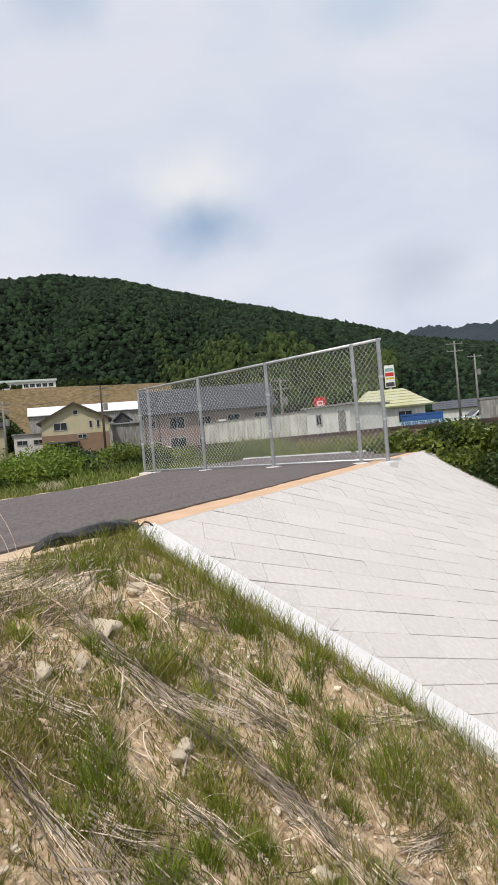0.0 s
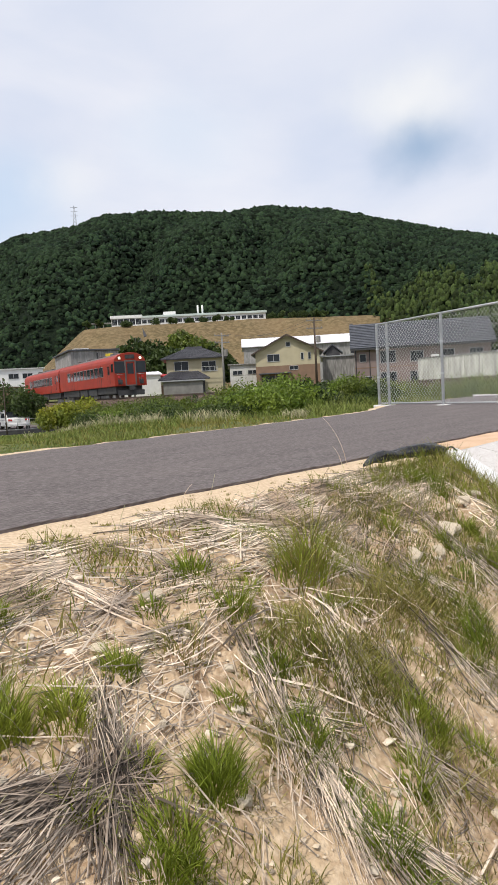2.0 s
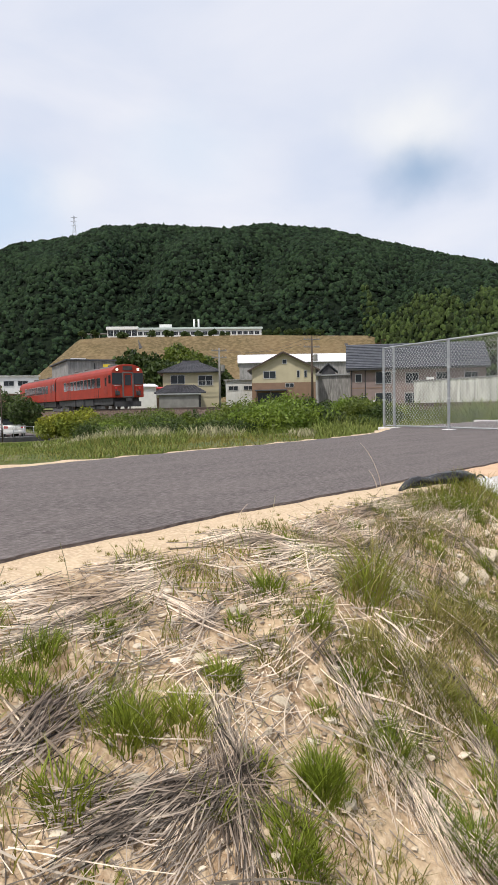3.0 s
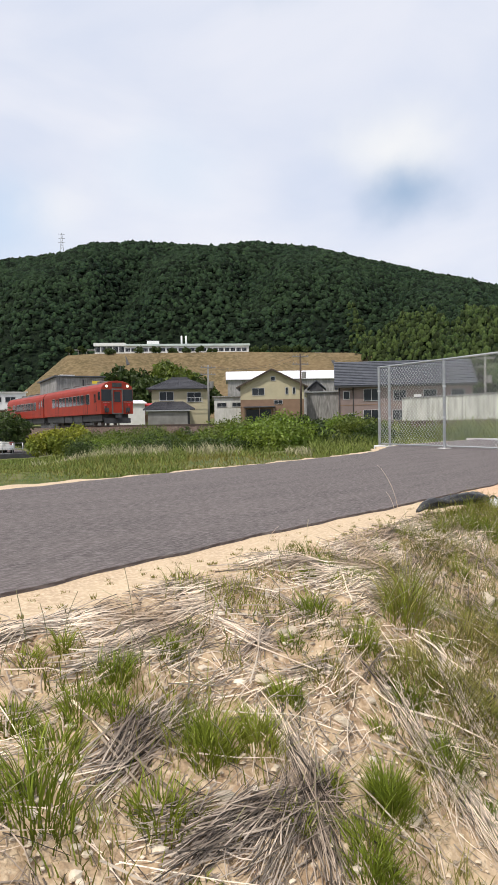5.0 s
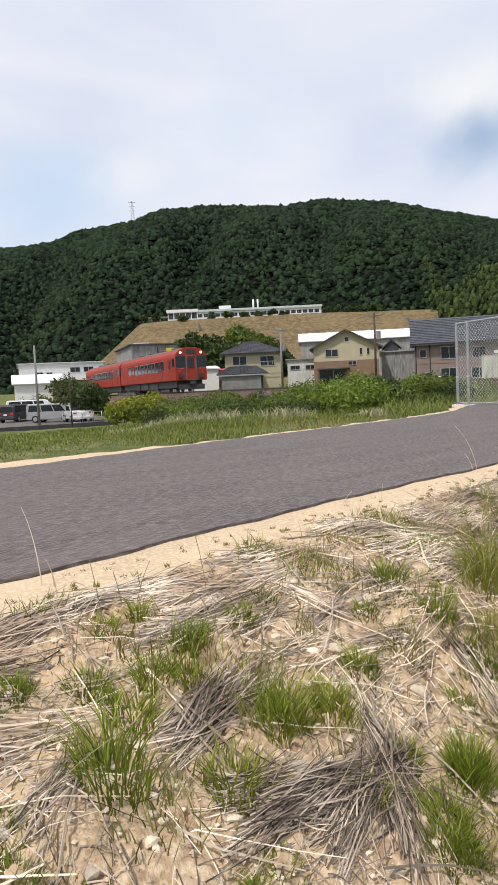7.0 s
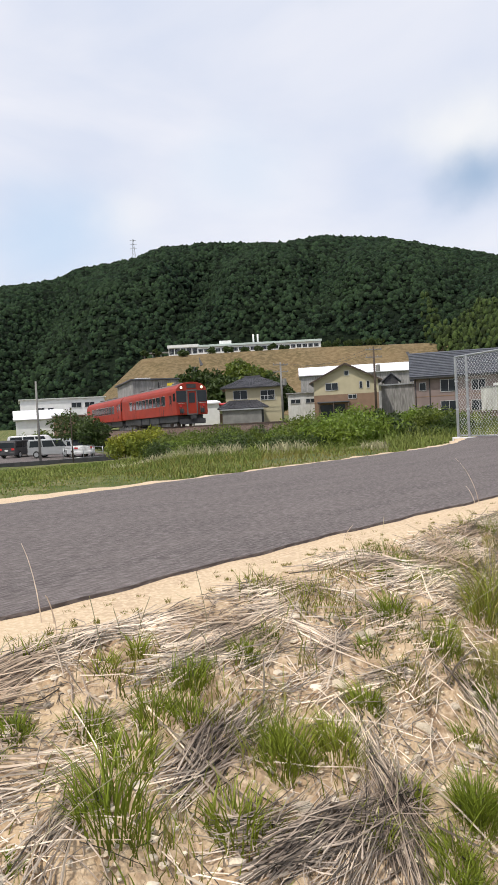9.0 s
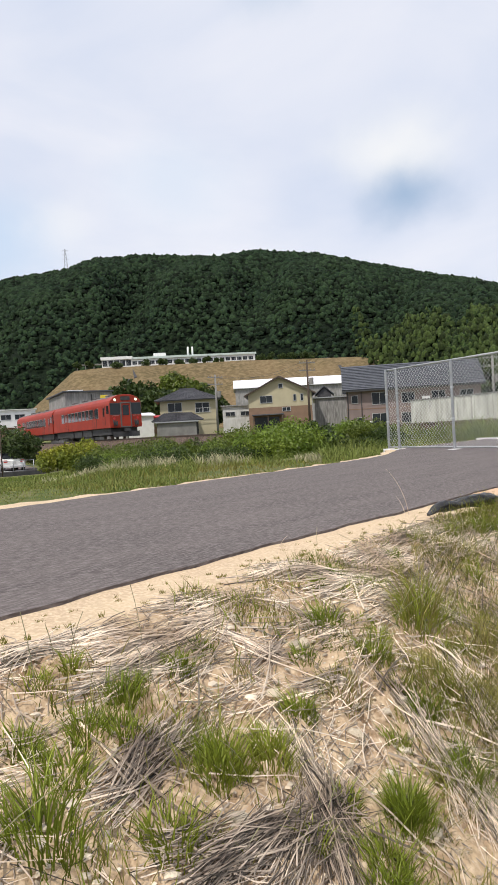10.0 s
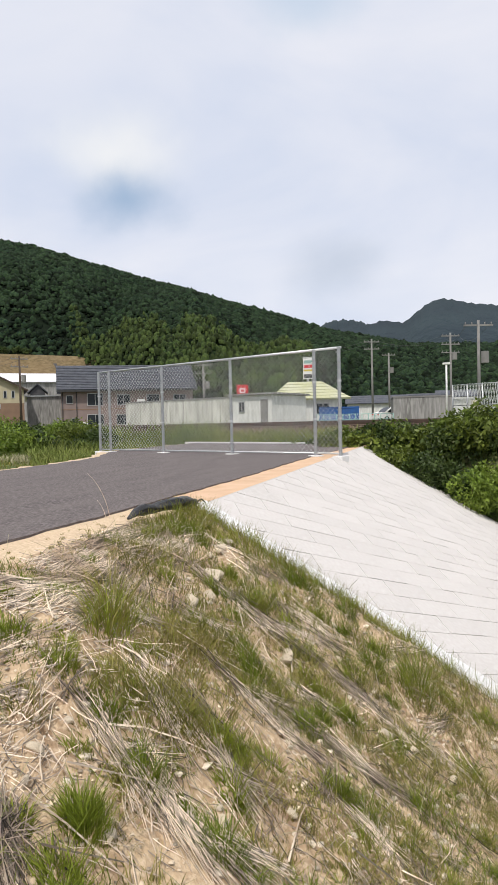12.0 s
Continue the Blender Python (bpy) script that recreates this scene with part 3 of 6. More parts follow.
# ---- chain-link fence across the lane ----
def chain_fence(xs, x0, x1, height, y, pitch=0.048):
    fence = empty("chain_link_fence", pose(0, y, 0), "galvanised chain-link fence closing off the asphalt lane", "fence")
    for i, x in enumerate(xs):
        bm = bmesh.new()
        add_tube(bm, (x, 0, -0.02), (x, 0, height), 0.030, sides=12)
        add_tube(bm, (x, 0, height), (x, 0, height + 0.012), 0.033, 0.02, sides=12)
        p = part("post", bm, GALV, fence, smooth=False)
        for z in (0.62, 1.25):
            bm = bmesh.new()
            add_tube(bm, (x, 0, z), (x, 0, z + 0.035), 0.038, sides=12)
            part("band", bm, GALV_BRIGHT, p)
        bm = bmesh.new()
        add_box(bm, (x - 0.10, -0.10, -0.10), (x + 0.10, 0.10, 0.012))
        part("footing", bm, CONCRETE_EDGE, fence, "small concrete footing", bevel=0.008)
    for z, r in ((height, 0.021), (0.045, 0.016)):
        tube("rail", (x0, 0.036, z), (x1, 0.036, z), r, GALV_BRIGHT, fence)
    # woven wire: each strand zigzags upward and hooks its neighbour
    v, f = [], []
    n = int((x1 - x0) / pitch)
    rows = int((height - 0.07) / pitch)
    dz = (height - 0.07) / rows
    r = 0.0024
    for i in range(n):
        xa = x0 + (i + 0.25) * pitch
        base = len(v)
        for k in range(rows + 1):
            x = xa + (pitch * 1.04 if (k + i) % 2 else 0.0)
            yy = 0.036 + (0.003 if k % 2 else -0.003)
            z = 0.05 + k * dz
            v += [(x - r, yy - r * 0.6, z), (x + r, yy - r * 0.6, z), (x, yy + r, z)]
        for k in range(rows):
            a, b = base + 3 * k, base + 3 * k + 3
            f += [(a, a + 1, b + 1, b), (a + 1, a + 2, b + 2, b + 1), (a + 2, a, b, b + 2)]
    mesh_object("wire_mesh", v, f, WIRE, fence, "diamond wire mesh")
    return fence


chain_fence((-6.22, -5.83, -4.0, -2.0, 0.0, 0.52), -6.24, 0.54, 1.82, 0.0)


# ---- black sheeting roll at the end of the sand ----
def sheeting_roll():
    pts = [(3.55, -6.80, 0.0), (3.54, -6.74, 0.03), (3.53, -6.66, 0.045), (3.53, -6.56, 0.04), (3.53, -6.46, 0.05), (3.53, -6.36, 0.055), (3.50, -6.22, 0.055), (3.47, -6.10, 0.03)]
    rad = [0.010, 0.026, 0.037, 0.032, 0.038, 0.044, 0.042, 0.026]
    bm = bmesh.new()
    rings = []
    sides = 18
    dv = Vector((-0.30, 0.95, 0)).normalized()
    for (x, y, z), r in zip(pts, rad):
        ring = []
        for k in range(sides):
            a = 2 * math.pi * k / sides
            rr = r * (1 + 0.14 * math.sin(3 * a + y * 20) + 0.10 * math.sin(7 * a - y * 31) + 0.06 * math.sin(11 * a + y * 57))
            ring.append(bm.verts.new((x + dv.y * rr * math.cos(a) * 1.25, y - dv.x * rr * math.cos(a) * 1.25, z + rr * math.sin(a))))
        rings.append(ring)
    for a, b in zip(rings, rings[1:]):
        for k in range(sides):
            j = (k + 1) % sides
            bm.faces.new((a[k], a[j], b[j], b[k]))
    bm.faces.new(rings[0][::-1])
    bm.faces.new(rings[-1])
    bmesh.ops.subdivide_edges(bm, edges=list(bm.edges), cuts=1, use_grid_fill=True, smooth=0.4)
    roll = part("sheeting_roll", bm, BLACK_PLASTIC, smooth=True)
    tagged(roll, "crumpled roll of black plastic sheeting on the sand", "plastic sheet")
    bm = bmesh.new()
    prev = None
    for k in range(14):
        a = math.pi * k / 13
        p = Vector((3.47 - 0.02 * k / 13, -6.10 + 0.14 * k / 13, 0.0 + 0.05 * math.sin(a)))
        if prev:
            add_tube(bm, prev, p, 0.006, sides=6)
        prev = p
    part("tie", bm, BLACK_PLASTIC, roll, "thin black cord")


sheeting_roll()


# ---- blades, straw and stones on the bank ----
def strands(pts, rad, flat=False):
    """Tapered strands along polylines pts (n, k, 3) with radii (n, k): verts and quads. flat: ribbons with two edges."""
    n, k, _ = pts.shape
    t = np.gradient(pts, axis=1)
    t /= np.linalg.norm(t, axis=2, keepdims=True) + 1e-9
    up = np.where(np.abs(t[..., 2:3]) > 0.8, np.array((1.0, 0, 0)), np.array((0, 0, 1.0)))
    a = np.cross(t, up)
    a /= np.linalg.norm(a, axis=2, keepdims=True) + 1e-9
    b = np.cross(a, t)
    r = rad[..., None]
    if flat:
        ring = np.stack([pts - a * r, pts + a * r], 2)
        m = 2
        pairs = ((0, 1),)
    else:
        ring = np.stack([pts - a * r - b * r * 0.5, pts + a * r - b * r * 0.5, pts + b * r], 2)
        m = 3
        pairs = ((0, 1), (1, 2), (2, 0))
    idx = np.arange(n * k * m).reshape(n, k, m)
    f = [np.stack([idx[:, :-1, p], idx[:, :-1, q], idx[:, 1:, q], idx[:, 1:, p]], -1).reshape(-1, 4) for p, q in pairs]
    return ring.reshape(-1, 3), np.concatenate(f)


def lying(g, x, y, ang, length, lift, k=4, curve=0.35, radius=0.0016):
    """Straws lying on the bank from their middles, along angle ang."""
    n = len(x)
    s = np.linspace(-0.5, 0.5, k)[None] * length[:, None]
    bend = g.normal(0, curve, n)[:, None] * (np.linspace(-1, 1, k)[None] ** 2) * length[:, None] * 0.5
    px = x[:, None] + np.cos(ang)[:, None] * s - np.sin(ang)[:, None] * bend
    py = y[:, None] + np.sin(ang)[:, None] * s + np.cos(ang)[:, None] * bend
    tilt_ = g.normal(0, 0.06, n)[:, None] * s
    pz = bank_height(px, py) + lift[:, None] + tilt_ + np.abs(g.normal(0, 0.004, (n, k)))
    rad = (radius * g.uniform(0.6, 1.5, n))[:, None] * np.linspace(1.0, 0.6, k)[None]
    return np.stack([px, py, pz], -1), rad


def keep_bank(x, y):
    u = (x - SLAB_A[0]) * SLAB_U[0] + (y - SLAB_A[1]) * SLAB_U[1]
    return (x > near_x(y) + 0.36) & (u < -0.05)


g = np.random.default_rng(21)
# mats laid along the lane, thickest just below the sand
n = 15000
yy = g.uniform(-11.5, -6.3, n)
dd = 0.47 + np.abs(g.normal(0, 0.42, n))
xx = near_x(yy) + dd
clump = noise2(xx, yy, 3.6, 5.0) + noise2(xx, yy, 8, 3.0)
ok = keep_bank(xx, yy) & (clump > 0.10 + 0.25 * step(0.7, 1.2, dd))
xx, yy = xx[ok], yy[ok]
ang = math.radians(116) + g.normal(0, 0.17, len(xx)) + 0.40 * noise2(xx, yy, 2.2, 9.0)
P, R = lying(g, xx, yy, ang, g.uniform(0.14, 0.50, len(xx)), np.abs(g.normal(0.006, 0.012, len(xx))), curve=0.10, radius=0.0016)
v, f = strands(P, R)
tagged(array_object("straw_mat", v, f, STRAW), "pale dry straw laid along the top of the bank", "straw", "", "stuff")
# loose straw all over
n = 15000
yy = g.uniform(-11.5, -3.4, n)
xx = near_x(yy) + 0.42 + g.uniform(0, 3.4, n)
ok = keep_bank(xx, yy) & (noise2(xx, yy, 3.4, 7.0) > -0.35)
xx, yy = xx[ok], yy[ok]
ang = math.radians(10) + g.normal(0, 0.7, len(xx)) + 1.2 * noise2(xx, yy, 1.6, 2.0)
P, R = lying(g, xx, yy, ang, g.uniform(0.03, 0.17, len(xx)), np.abs(g.normal(0.004, 0.010, len(xx))), curve=0.22, radius=0.0016)
v, f = strands(P, R)
tagged(array_object("loose_straw", v, f, STRAW_GREY), "loose weathered straw scattered over the bank", "straw", "", "stuff")
# stout broken reeds lying singly
n = 260
yy = g.uniform(-11.2, -6.0, n)
xx = near_x(yy) + 0.5 + g.uniform(0, 2.6, n)
ok = keep_bank(xx, yy)
xx, yy = xx[ok], yy[ok]
P, R = lying(g, xx, yy, g.uniform(0, math.pi, len(xx)), g.uniform(0.12, 0.40, len(xx)), g.uniform(0.012, 0.035, len(xx)), curve=0.05, radius=0.0028)
v, f = strands(P, R)
tagged(array_object("broken_reeds", v, f, STRAW), "stout pale broken reeds lying on the bank", "straw", "", "stuff")

BUNDLES_BELOW_LANE = ((5.96, -9.81, 5.85, -9.73), (5.79, -9.49, 5.56, -9.26), (5.78, -9.45, 5.58, -9.19), (5.92, -9.43, 5.89, -9.29), (6.02, -9.4, 5.88, -9.07), (5.96, -9.33, 5.89, -9.06), (5.96, -9.27, 5.85, -8.91), (6.03, -9.19, 5.84, -8.93), (5.61, -9.01, 5.82, -9.0), (6.01, -8.99, 5.8, -8.94), (5.94, -8.98, 5.62, -8.92), (5.41, -8.49, 5.76, -8.51), (5.81, -8.45, 5.97, -8.47))
BUNDLES_BY_CONCRETE = ((5.79, -8.43, 6.03, -8.36), (5.29, -8.16, 5.58, -8.22), (5.21, -8.07, 5.43, -8.09), (5.21, -7.62, 5.41, -7.53), (5.5, -7.28, 5.87, -7.08), (4.37, -7.04, 4.75, -6.93), (4.65, -6.97, 4.95, -6.85), (4.92, -6.89, 5.14, -6.71), (5.09, -6.74, 5.33, -6.65), (5.22, -6.67, 5.51, -6.65), (4.73, -6.62, 4.95, -6.42), (4.93, -6.55, 5.03, -6.47), (5.1, -5.88, 5.23, -5.34))
bundle_pts, bundle_rad = [], []
wisps = []
g4 = np.random.default_rng(12)
for x, y, a in zip(g4.uniform(5.5, 6.2, 12), g4.uniform(-8.6, -7.4, 12), g4.normal(0.4, 0.9, 12)):
    wisps.append((x, y, x + 0.14 * math.cos(a), y + 0.14 * math.sin(a)))
while len(wisps) < 46:
    y = g.uniform(-10.4, -5.8)
    x, a, q = near_x(y) + g.uniform(0.8, 2.9), math.radians(g.normal(14, 60)), g.uniform(0.06, 0.16)
    if keep_bank(x, y) and y > -9.0 or len(wisps) > 38:
        wisps.append((x, y, x + q * math.cos(a), y + q * math.sin(a)))
for x0, y0, x1, y1 in BUNDLES_BELOW_LANE + BUNDLES_BY_CONCRETE + tuple(wisps):
    long_ = math.hypot(x1 - x0, y1 - y0)
    n = int(14 + 190 * long_)
    t = g.uniform(0.05, 0.95, n)
    a0 = math.atan2(y1 - y0, x1 - x0)
    wide_ = 0.012 + 0.030 * long_
    side = g.normal(0, wide_, n)
    bow = 0.06 * np.sin(t * math.pi)
    x = x0 + (x1 - x0) * t - math.sin(a0) * (side + bow)
    y = y0 + (y1 - y0) * t + math.cos(a0) * (side + bow)
    P, R = lying(g, x, y, a0 + g.normal(0, 0.13, n) + side * 2.2, np.minimum(g.uniform(0.12, 0.42, n), long_ * 1.1 + 0.08), 0.003 + 0.032 * g.random(n) * np.exp(-(side / wide_ / 1.3) ** 2), curve=0.12, radius=0.0015)
    bundle_pts.append(P)
    bundle_rad.append(R)
v, f = strands(np.concatenate(bundle_pts), np.concatenate(bundle_rad))
tagged(array_object("straw_bundles", v, f, STRAW_GREY), "matted bundles of dead straw lying down the bank", "straw", "", "stuff")


def tuft(x, y, h, mat, count, spread, name, label, seed, lean=0.5, wide=0.0016):
    g = np.random.default_rng(seed)
    r = spread * np.sqrt(g.random(count))
    a = g.uniform(0, 2 * math.pi, count)
    bx_, by_ = x + r * np.cos(a), y + r * np.sin(a)
    hh = h * g.uniform(0.25, 1.15, count) * (1 - 0.45 * (r / spread) ** 2)
    k = 4
    s = np.linspace(0, 1, k)[None]
    la = a + g.normal(0, 0.8, count)
    out = (hh * lean * g.uniform(0.2, 1.3, count))[:, None] * s ** 1.8
    px, py = bx_[:, None] + np.cos(la)[:, None] * out, by_[:, None] + np.sin(la)[:, None] * out
    pz = bank_height(bx_, by_)[:, None] - 0.01 + hh[:, None] * (s - 0.22 * lean * s ** 3)
    rad = (wide * g.uniform(0.6, 1.4, count))[:, None] * np.array((0.9, 1.0, 0.7, 0.12))[None]
    v, f = strands(np.stack([px, py, pz], -1), rad, flat=True)
    return tagged(array_object(name, v, f, mat), label, "grass", name + "s on the bank")


TUFTS_BELOW_LANE = ((5.57, -9.7, 0.1), (5.86, -9.69, 0.2), (5.69, -9.61, 0.12), (5.57, -9.53, 0.1), (5.57, -9.44, 0.09), (5.87, -9.42, 0.14), (5.42, -9.39, 0.09), (5.71, -9.25, 0.1), (5.67, -9.21, 0.14), (5.67, -9.19, 0.12), (5.25, -9.18, 0.07), (5.67, -9.06, 0.12), (5.61, -9.05, 0.1), (6.01, -8.94, 0.1), (5.95, -8.89, 0.14), (5.48, -8.88, 0.08), (5.49, -8.88, 0.1), (5.83, -8.75, 0.12), (5.82, -8.72, 0.14), (5.8, -8.72, 0.12), (5.02, -8.5, 0.14), (5.25, -8.43, 0.12), (5.69, -8.42, 0.1), (5.7, -8.4, 0.14), (5.48, -8.4, 0.1), (5.95, -8.35, 0.12))
TUFTS_BY_CONCRETE = ((5.94, -8.3, 0.12), (5.76, -8.1, 0.1), (5.58, -7.97, 0.12), (5.6, -7.9, 0.12), (5.64, -7.75, 0.1), (5.76, -7.47, 0.12), (5.86, -7.42, 0.12), (5.16, -7.32, 0.18), (5.47, -7.3, 0.12), (5.93, -7.04, 0.18), (5.27, -6.92, 0.12), (5.43, -6.91, 0.12), (5.63, -6.81, 0.12), (5.02, -6.8, 0.14), (4.72, -6.78, 0.14), (4.67, -6.67, 0.14), (4.1, -6.67, 0.1), (4.01, -6.62, 0.1), (5.19, -6.54, 0.18), (5.77, -6.32, 0.14), (5.16, -6.28, 0.16), (4.55, -6.17, 0.14), (5.36, -6.15, 0.3), (5.08, -6.08, 0.14), (4.8, -6.02, 0.14), (5.29, -5.98, 0.26), (5.63, -5.79, 0.14))
OLIVE = ((5.46, -8.11, 0.15), (4.97, -7.58, 0.15), (5.39, -8.19, 0.15), (4.98, -7.32, 0.15), (5.21, -7.87, 0.15), (5.18, -7.34, 0.15), (5.26, -6.96, 0.15), (5.6, -8.41, 0.15), (5.41, -7.83, 0.15), (5.25, -6.53, 0.15), (5.8, -7.94, 0.15), (5.94, -7.33, 0.15), (6.01, -6.88, 0.15), (4.86, -7.39, 0.15), (4.96, -7.3, 0.15), (5.3, -7.5, 0.15), (5.28, -7.35, 0.15), (5.07, -7.53, 0.15), (5.44, -6.09, 0.15), (5.33, -5.63, 0.15), (5.03, -7.68, 0.15), (5.32, -8.08, 0.15), (5.35, -8.24, 0.15), (5.47, -8.05, 0.15), (5.43, -8.11, 0.15))
seed = 100
for x, y, h in TUFTS_BELOW_LANE + TUFTS_BY_CONCRETE:
    seed += 1
    tuft(x, y, h * 1.1, GRASS, 170, 0.03 + 0.24 * h, "grass_tuft", "tuft of fresh green grass on the bank", seed, 0.75)
for x, y, h in OLIVE:
    seed += 1
    tuft(x, y, h * 0.66, GRASS_DRY, 420, 0.18, "dry_grass_tuft", "low olive and brown grass clump on the bank", seed, 0.9, 0.0017)
for x, y, h in ((4.99, -8.02, 0.50), (4.93, -7.95, 0.42), (5.05, -8.10, 0.38)):
    seed += 1
    tuft(x, y, h, GRASS_DRY, 45, 0.07, "tall_grass_tuft", "tall arching yellow-green grass tuft on the bank", seed, 1.0, 0.0016)
    tuft(x, y, h * 0.6, GRASS, 90, 0.08, "tall_grass_tuft", "tall arching green grass tuft on the bank", seed + 500, 0.8, 0.0017)
g2 = np.random.default_rng(77)
for i in range(290):
    y = g2.uniform(-10.6, -5.8) if i % 2 else g2.uniform(-8.4, -5.6)
    x = near_x(y) + g2.uniform(0.5, 3.3)
    if not keep_bank(x, y):
        continue
    seed += 1
    if y > -7.9 and g2.random() < 0.45:
        tuft(x, y, g2.uniform(0.07, 0.13), GRASS_DRY, 200, 0.13, "dry_grass_tuft", "low olive and brown grass clump on the bank", seed, 0.9, 0.0016)
    else:
        tuft(x, y, g2.uniform(0.05, 0.10) + 0.04 * (y > -7.6), GRASS, 120, g2.uniform(0.03, 0.06), "grass_tuft", "tuft of fresh green grass on the bank", seed, 0.8)
# the slope beside the concrete is overgrown more densely
g3 = np.random.default_rng(31)
for i in range(46):
    x, y = g3.uniform(5.35, 6.35), g3.uniform(-8.75, -7.2)
    if not keep_bank(x, y):
        continue
    seed += 1
    if g3.random() < 0.6:
        tuft(x, y, g3.uniform(0.05, 0.10), GRASS_DRY, 220, g3.uniform(0.08, 0.14), "dry_grass_tuft", "low olive and brown grass clump on the bank", seed, 0.9, 0.0016)
    else:
        tuft(x, y, g3.uniform(0.06, 0.11), GRASS, 120, g3.uniform(0.03, 0.06), "grass_tuft", "tuft of fresh green grass on the bank", seed, 0.8)
# thin grass between
n = 90000
yy = np.where(g.random(n) < 0.60, g.uniform(-8.4, -4.6, n), g.uniform(-11.0, -8.4, n))
xx = near_x(yy) + 0.45 + g.uniform(0, 3.5, n)
u_ = (xx - SLAB_A[0]) * SLAB_U[0] + (yy - SLAB_A[1]) * SLAB_U[1]
ok = keep_bank(xx, yy) & (noise2(xx, yy, 5.0, 4.0) + 0.5 * noise2(xx, yy, 13.0, 1.5) + g.normal(0, 0.25, n) > 0.40 - 0.62 * step(-8.4, -6.8, yy) - 0.1 * step(-1.2, -0.3, u_))
xx, yy = xx[ok], yy[ok]
n = len(xx)
hh = g.uniform(0.025, 0.095, n) * (1 + 0.9 * step(-1.3, -0.4, u_[ok]))
s = np.linspace(0, 1, 4)[None]
la = g.uniform(0, 2 * math.pi, n)
out_ = (hh * g.uniform(0.2, 0.9, n))[:, None] * s ** 1.7
P = np.stack([xx[:, None] + np.cos(la)[:, None] * out_, yy[:, None] + np.sin(la)[:, None] * out_, bank_height(xx, yy)[:, None] - 0.005 + hh[:, None] * s], -1)
rad = (0.0015 * g.uniform(0.5, 1.3, n))[:, None] * np.array((0.9, 1, 0.7, 0.1))[None]
olive = g.random(n) < 0.60 + 0.3 * noise2(xx, yy, 2.2, 3.3)
v, f = strands(P[olive], rad[olive], flat=True)
tagged(array_object("dry_thin_grass", v, f, GRASS_DRY), "thin yellowing grass over the bank", "grass", "", "stuff")
P, rad = P[~olive], rad[~olive]
v, f = strands(P, rad, flat=True)
tagged(array_object("thin_grass", v, f, GRASS), "thin green grass sprouting through the straw", "grass", "", "stuff")
# long single dry stems standing on the bank
n = 240
yy = g.uniform(-10.8, -5.6, n)
xx = near_x(yy) + g.uniform(0.55, 3.0, n)
hh = g.uniform(0.06, 0.24, n)
ok = keep_bank(xx, yy)
xx, yy, hh = xx[ok], yy[ok], hh[ok]
n = len(xx)
s = np.linspace(0, 1, 5)[None]
la = g.uniform(0, 2 * math.pi, n)
out_ = (hh * g.uniform(0.2, 1.3, n))[:, None] * s ** 1.7
P = np.stack([xx[:, None] + np.cos(la)[:, None] * out_, yy[:, None] + np.sin(la)[:, None] * out_, bank_height(xx, yy)[:, None] - 0.005 + hh[:, None] * s], -1)
v, f = strands(P, np.full((n, 5), 0.0010))
tagged(array_object("dry_stems", v, f, PLUME), "single dry grass stems standing on the bank", "grass", "", "stuff")
# tall bleached stems standing singly beside the asphalt
for i, (x, y, h, lx, ly) in enumerate(((3.34, -6.80, 0.40, -0.05, -0.14), (3.38, -6.86, 0.18, -0.03, -0.05), (4.80, -9.76, 0.34, -0.02, -0.05), (4.83, -9.72, 0.13, 0.02, -0.02), (4.95, -9.72, 0.16, 0.0, -0.03), (4.05, -8.2, 0.12, 0.03, 0.05))):
    s = np.linspace(0, 1, 9)
    P = np.stack([x + lx * s ** 1.6, y + ly * s ** 1.6, -0.03 + h * (s - 0.15 * s ** 3)], -1)[None]
    v, f = strands(P, np.linspace(0.0022, 0.0010, 9)[None])
    tagged(array_object("tall_grass", v, f, STRAW), "tall bleached grass stem beside the asphalt", "grass", "single stems by the lane")
# sprouts along the sand
n = 110
yy = g.uniform(-10.5, -6.2, n)
xx = near_x(yy) + g.uniform(0.06, 0.42, n)
P, R = [], []
for x, y in zip(xx, yy):
    m = 18
    la = g.uniform(0, 2 * math.pi, m)
    h = g.uniform(0.004, 0.020, m)
    s = np.linspace(0, 1, 3)[None]
    o = (h * 0.6)[:, None] * s
    x, y = x + g.normal(0, 0.008, m)[:, None], y + g.normal(0, 0.008, m)[:, None]
    P.append(np.stack([x + np.cos(la)[:, None] * o, y + np.sin(la)[:, None] * o, -0.028 + h[:, None] * s], -1))
P = np.concatenate(P)
v, f = strands(P, np.full(P.shape[:2], 0.0014) * np.array((1, 0.8, 0.1))[None], flat=True)
tagged(array_object("sprouts", v, f, GRASS_DRY), "tiny weeds sprouting from the sand strip", "weeds", "", "stuff")


def stone_mesh(seed):
    g = np.random.default_rng(seed)
    bm = bmesh.new()
    bmesh.ops.create_icosphere(bm, subdivisions=2, radius=1)
    cut = [Vector(g.normal(0, 1, 3)).normalized() for _ in range(7)]
    for v in bm.verts:
        for c in cut:
            d = v.co.dot(c) - 0.62
            if d > 0:
                v.co -= c * d * 0.95
        v.co *= 1 + 0.05 * noise.noise(v.co * 3 + Vector((seed, 0, 0)))
    me = bpy.data.meshes.new("stone")
    bm.to_mesh(me)
    bm.free()
    me.materials.append(STONE)
    return me


